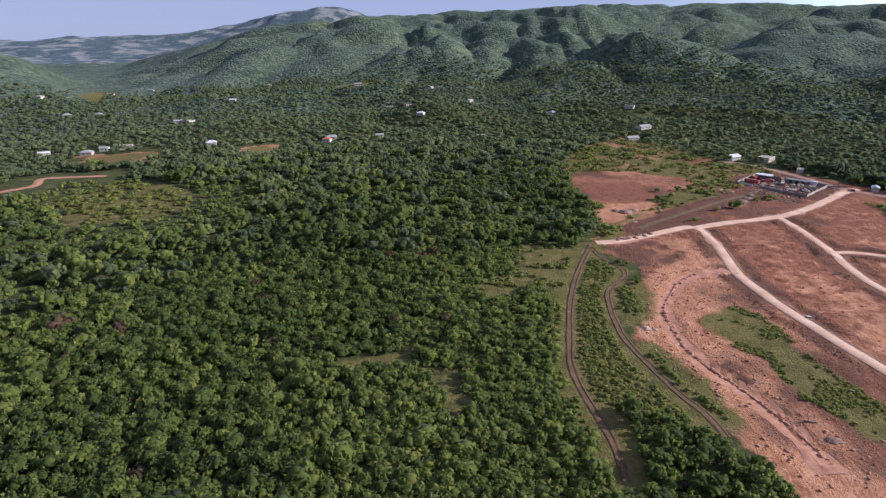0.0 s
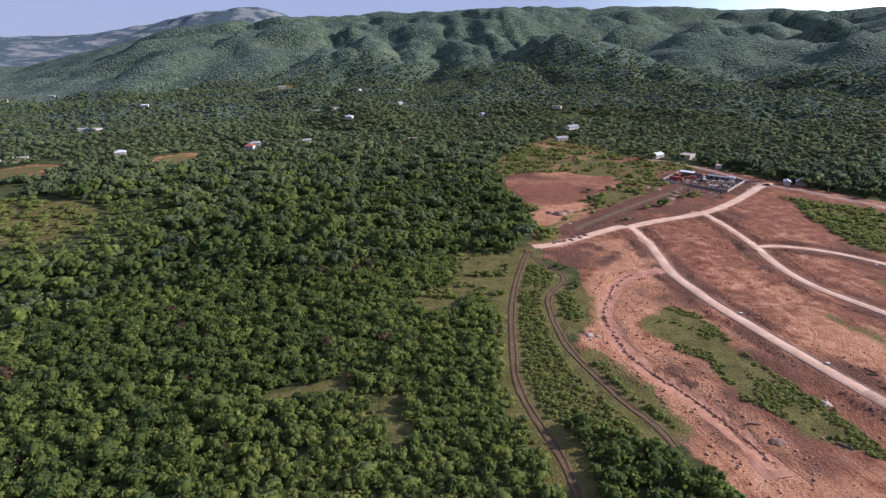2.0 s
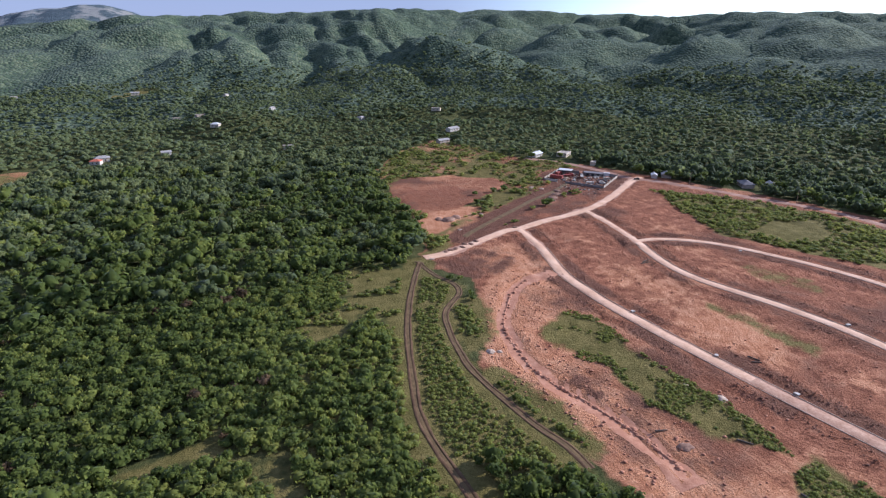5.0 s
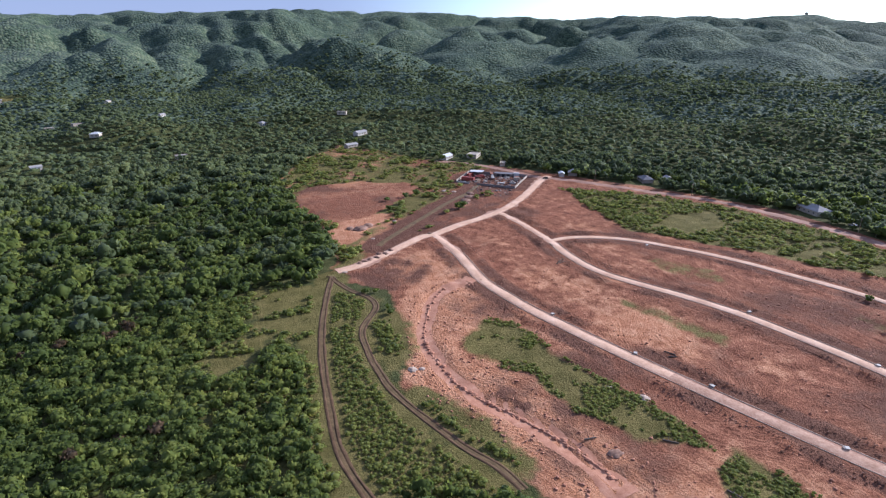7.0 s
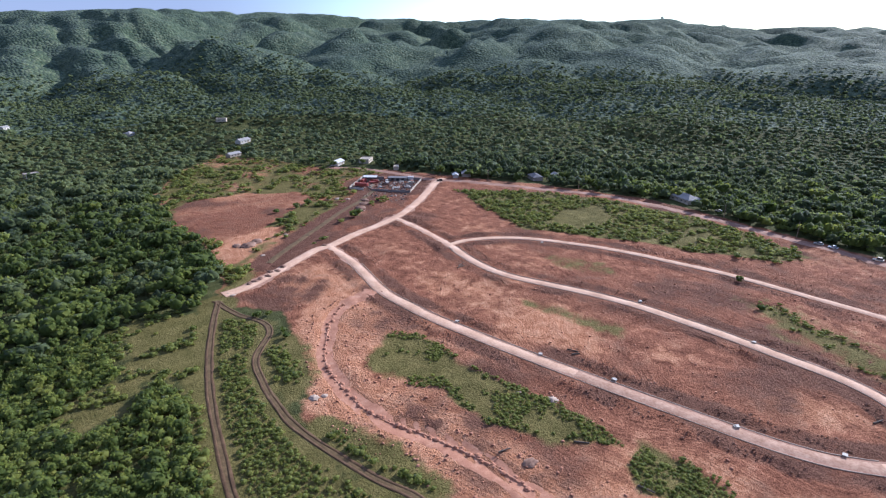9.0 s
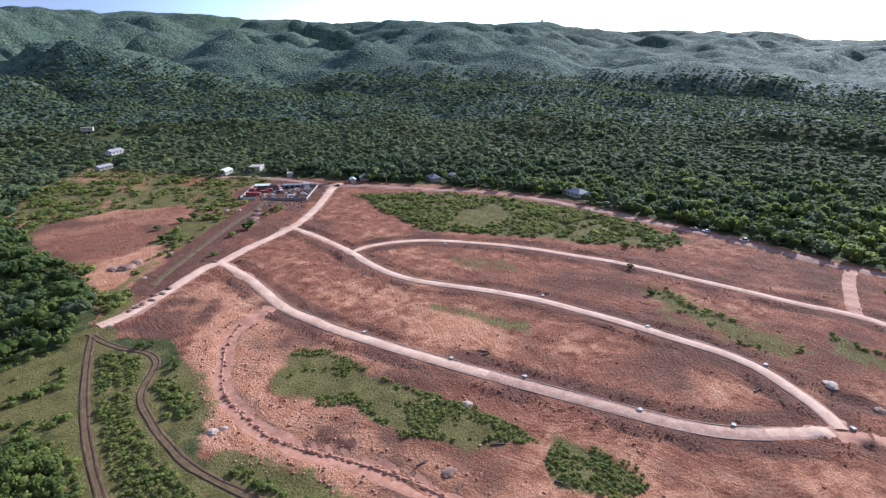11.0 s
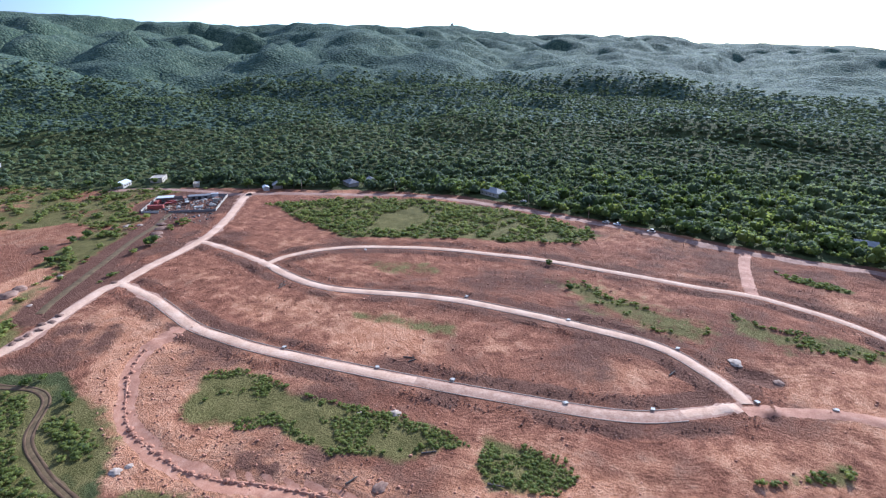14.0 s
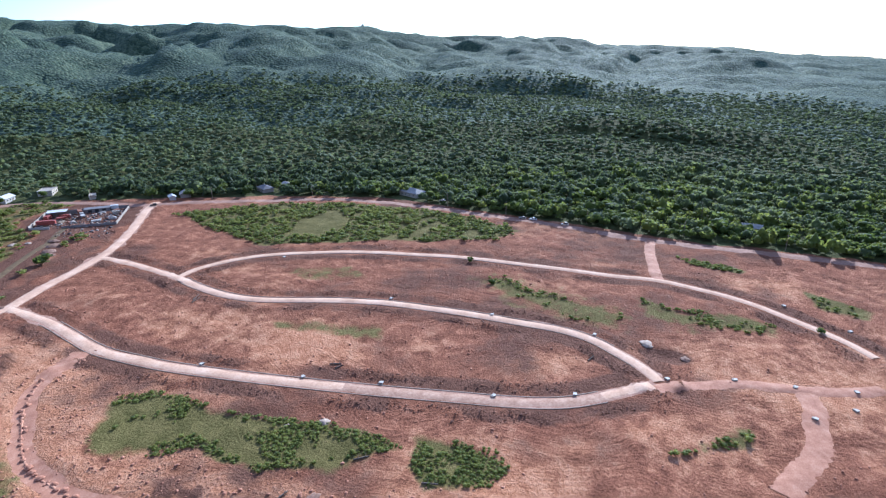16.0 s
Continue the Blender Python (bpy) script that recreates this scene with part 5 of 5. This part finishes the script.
bush_meshes = [leafy_mesh("bush_leaves", 700 + k, LEAVES, 4, 70, 0.22, 0.25) for k in range(3)]
for k, (px, py) in enumerate(BUSHES):
    t = thing("bush", px, py, k * 50, "dark green rounded bush on open ground", "bush", "single bushes")
    s = (2.6, 3.0, 2.4, 2.6, 4.2, 2.0, 1.9, 1.8, 1.8)[k]
    ob = new("leaves", bush_meshes[k % 3])
    ob.parent, ob.matrix_local = t, Matrix.Diagonal((s, s, s * 0.9, 1))
    part("stem", cyl(bmesh.new(), 0.12, 0.08, -0.3, s * 0.6, 6), BARK, t)
for k, (px, py, a, ln) in enumerate(((192, 63, 70, 5), (156, 142, 20, 4), (155, 140, 60, 3), (180, 226, 110, 6), (178, 224, 95, 5), (120, 112, 40, 4), (102, 123, 75, 3.5), (118, 92, 15, 4))):
    bm = cyl(bmesh.new(), 0.24, 0.16, -ln / 2, ln / 2, 8)
    bmesh.ops.rotate(bm, verts=bm.verts, matrix=Matrix.Rotation(radians(90), 3, "X"))
    t = thing("log", px, py, a, "felled grey-brown tree trunk lying on bare earth", "log", "felled logs")
    part("trunk", bm, BARK, t)
    for s in (-0.3, 0.15):
        bm = cyl(bmesh.new(), 0.08, 0.03, 0, 1.3, 6)
        bmesh.ops.rotate(bm, verts=bm.verts, matrix=Matrix.Rotation(radians(50), 3, "Y"))
        bmesh.ops.translate(bm, verts=bm.verts, vec=(0, s * ln, 0.1))
        part("branch_stub", bm, BARK, t)
    t.location.z += 0.22

# hill-top mast building
mast = thing("hilltop_mast", 2294, 1323, 0, "small relay building with a mast on the ridge", "mast")
part("hut", box(bmesh.new(), -5, 5, -4, 4, -6, 7, 0.2), CONCRETE, mast)
part("mast", cyl(bmesh.new(), 1.0, 0.4, 7.003, 18, 6), GREYTIN, mast)

# ---- stones and clods strewn over the bare site
r = np.random.default_rng(33)
n = 9000
cx, cy = r.uniform(60, 340, n), r.uniform(-60, 420, n)
k = (inside(cx, cy, SITE) > 3) & (fbm(cx / 18, cy / 18, 141, 3) > -0.05)
for line, w in ((ROAD_LOW, 4.6), (ROAD_MID, 4.4), (ROAD_HIGH, 4), (ROAD_MAIN, 5), (ROAD_VILLAGE, 5)):
    k &= far_from_line(cx, cy, line) > w
for poly in (GRASS_LOW, GRASS_TOE, GRASS_HIGH):
    k &= inside(cx, cy, poly) < 0
cx, cy = cx[k], cy[k]
clods = [(*blob(1, 900 + j, np.zeros(3), np.array((1, 0.8, 0.6)), 0.8), np.zeros(len(ICO1[0]))) for j in range(5)]
q = np.repeat(smooth_line(ARC, 0.5), 4, axis=0)
q = q + r.normal(0, 1, q.shape) * 5.5 + np.where(r.random((len(q), 1)) < 0.6, [[-6, -3]], [[9, 2]])
q = q[(far_from_line(q[:, 0], q[:, 1], ARC) > 4.2) & (inside(q[:, 0], q[:, 1], SITE) > 3) & (inside(q[:, 0], q[:, 1], GRASS_LOW) < 0)]
cx, cy = np.concatenate([cx, q[:, 0]]), np.concatenate([cy, q[:, 1]])
rad = 0.12 + 0.5 * r.random(len(cx)) ** 3
wood("loose_clods", clods, cx, cy, rad, rad, r.random(len(cx)), "loose clods and stones strewn over bare red earth", EARTH, "clods")
# scrap and rubble lying about the yard
for nm, mat, seed, lab in (("loose_scrap", RUST, 3, "rusty scrap and offcuts strewn about the yard"), ("loose_rubble", CONCRETE, 4, "pale rubble and broken blocks strewn about the yard"), ("dark_debris", DARK, 6, "dark debris and tyres strewn about the yard")):
    q = np.random.default_rng(seed)
    ux, uy = q.uniform(214, 278, 900), q.uniform(330, 414, 900)
    k = (inside(ux, uy, YARD[:5]) > 1) | ((np.hypot(ux - 226, uy - 356) < 16) & (q.random(900) < 0.35))
    ux, uy = ux[k], uy[k]
    rd = 0.25 + 0.9 * q.random(len(ux)) ** 2.5
    wood(nm, clods, ux, uy, rd, rd, q.random(len(ux)), lab, mat, "scrap")
# dead brush in windrows beside the roads
bx, by = [], []
for line, off in ((ROAD_LOW, 7), (ROAD_LOW, -7.5), (ROAD_MID, 6.5), (ROAD_MID, -7), (ROAD_HIGH, 6), (ROAD_HIGH, -6)):
    q = smooth_line(line, 0.3)
    d = np.gradient(q, axis=0)
    d /= np.linalg.norm(d, axis=1)[:, None]
    q = q + np.stack([d[:, 1], -d[:, 0]], 1) * (off + r.normal(0, 2.2, len(q)))[:, None]
    bx.append(q[:, 0])
    by.append(q[:, 1])
bx, by = np.concatenate(bx), np.concatenate(by)
k = (fbm(bx / 16, by / 16, 151, 3) > -0.06) & (inside(bx, by, SITE) > 2)
for line, w in ((ROAD_LOW, 4.8), (ROAD_MID, 4.6), (ROAD_HIGH, 4.2), (ROAD_MAIN, 5.5), (ROAD_VILLAGE, 6), (LINK, 5)):
    k &= far_from_line(bx, by, line) > w
bx, by = bx[k], by[k]
rad = 0.14 + 0.34 * r.random(len(bx)) ** 2
DEADWOOD = leaf_material("dry_brush", (0.12, 0.062, 0.045), (0.22, 0.115, 0.08), (0.32, 0.19, 0.135))
wood("dry_brush", low_shapes, bx, by, rad, rad * 0.6, r.random(len(bx)), "dry brown brush and roots pushed into rows on bare plots", DEADWOOD, "brush")

# ---- village trees and palms
PALM = leaf_material("palm_fronds", (0.06, 0.08, 0.025), (0.12, 0.14, 0.04), (0.2, 0.2, 0.07))


def palm(x, y, turn, high, label="tall coconut palm with drooping green fronds"):
    t = thing("palm_tree", x, y, turn, label, "palm tree", "village palms")
    bm = bmesh.new()
    rings = []
    for k in range(7):
        u = k / 6
        rings.append([bm.verts.new((0.9 * u * u + (0.2 - 0.09 * u) * math.cos(a * math.pi / 3), (0.2 - 0.09 * u) * math.sin(a * math.pi / 3), -0.3 + (high + 0.3) * u)) for a in range(6)])
    for lo, hi in zip(rings, rings[1:]):
        for a in range(6):
            bm.faces.new((lo[a], lo[(a + 1) % 6], hi[(a + 1) % 6], hi[a]))
    part("trunk", bm, BARK, t)
    for k in range(13):
        a, lift = k * 2.4, 0.75 - 0.11 * (k % 7)
        bm = bmesh.new()
        last = None
        for j in range(6):
            u = j / 5
            d, w = 2.9 * u, 0.55 * math.sin(math.pi * (0.12 + 0.8 * u))
            z = high + lift * d - 0.34 * d * d * 0.6
            c, s = math.cos(a), math.sin(a)
            row = [bm.verts.new((0.9 + d * c - o * s, d * s + o * c, z - abs(o) * 0.5)) for o in (-w, 0, w)]
            if last:
                bm.faces.new((last[0], last[1], row[1], row[0]))
                bm.faces.new((last[1], last[2], row[2], row[1]))
            last = row
        part("frond", bm, PALM, t)
    return t


for k, (px, py) in enumerate(((286, 440), (299, 421), (322, 368), (352, 335), (372, 303), (383, 230), (372, 60), (381, 20), (376, -20), (233, 497))):
    palm(px, py, k * 67, 8 + (k * 5) % 4)
big_meshes = [leafy_mesh("broad_crown", 850 + k, LEAVES, 6, 150, 0.15, 0.3 + 0.1 * k) for k in range(4)]
vr = random.Random(8)
for px, py in ((245, 476), (262, 474), (268, 452), (288, 447), (291, 432), (296, 378), (309, 374), (318, 356), (330, 346), (338, 329), (351, 314), (357, 322), (358, 303), (371, 300), (363, 280), (362, 262),
               (364, 228), (382, 222), (380, 204), (366, 196), (242, 462), (236, 486), (285, 470), (308, 358), (354, 170), (356, 158), (357, 147), (353, 105), (352, 90), (355, 70), (350, 20), (349, 5), (203, 568), (185, 566)):
    s = vr.uniform(2.4, 4.4)
    t = thing("shade_tree", px + vr.uniform(-1.5, 1.5), py + vr.uniform(-1.5, 1.5), vr.uniform(0, 360), "broad dark green shade tree beside village houses", "tree", "village trees")
    part("trunk", cyl(bmesh.new(), 0.26, 0.15, -0.4, s * 0.9, 7), BARK, t)
    for a in range(3):
        bm = cyl(bmesh.new(), 0.12, 0.05, 0, s * 0.7, 5)
        bmesh.ops.rotate(bm, verts=bm.verts, matrix=Matrix.Rotation(radians(42), 3, "Y"))
        bmesh.ops.rotate(bm, verts=bm.verts, matrix=Matrix.Rotation(radians(120 * a), 3, "Z"))
        bmesh.ops.translate(bm, verts=bm.verts, vec=(0, 0, s * 0.6))
        part("limb", bm, BARK, t)
    ob = new("crown", big_meshes[vr.randrange(4)])
    ob.parent, ob.matrix_local = t, pose(0, 0, s * 0.55) @ Matrix.Diagonal((s, s, s * 0.95, 1))

# ---- single trees next to the field track
tree_protos = []
for j in range(6):
    proto = thing("tree", 0, -400 - 12 * j, 0, "green broadleaf scrub tree with a bushy crown", "tree", "scrub trees", z=0.0)
    bm = cyl(bmesh.new(), 0.06, 0.035, -0.12, 0.62, 6)
    part("trunk", bm, BARK, proto)
    for a in range(3):
        bm = cyl(bmesh.new(), 0.03, 0.012, 0, 0.6, 5)
        bmesh.ops.rotate(bm, verts=bm.verts, matrix=Matrix.Rotation(radians(48), 3, "Y"))
        bmesh.ops.translate(bm, verts=bm.verts, vec=(0, 0, 0.3))
        bmesh.ops.rotate(bm, verts=bm.verts, matrix=Matrix.Rotation(radians(120 * a + 30 * j), 3, "Z"))
        part("limb", bm, BARK, proto)
    ob = new("crown", leafy_mesh("crown", 800 + j, (LEAVES, LEAVES, SHRUB, LEAVES, SHRUB, LEAVES)[j], 5, 95, 0.19, (0.45, 0.6, 0.5, 0.75, 0.65, 0.55)[j]))
    ob.parent = proto
    tree_protos.append(proto)
looks = ["low spreading green scrub tree with a rounded crown", "green broadleaf scrub tree with a bushy crown", "bright green young tree above dense scrub"]
tx, ty, trad, thei = sx[single], sy[single], srad[single], shei[single]
for k in range(len(tx)):
    proto = tree_protos[k % 6]
    z = float(at_height(tx[k], ty[k])[0])
    if k < 6:
        ob = proto
        ob.matrix_world = pose(tx[k], ty[k], z, 0, 0, k * 61 % 360)
    else:
        ob = copy_thing(proto, pose(tx[k], ty[k], z, 0, 0, k * 61 % 360))
    ob.scale = (trad[k], trad[k], thei[k])
    tagged(ob, looks[0 if thei[k] < 2.6 else 2 if k % 6 in (2, 4) else 1])
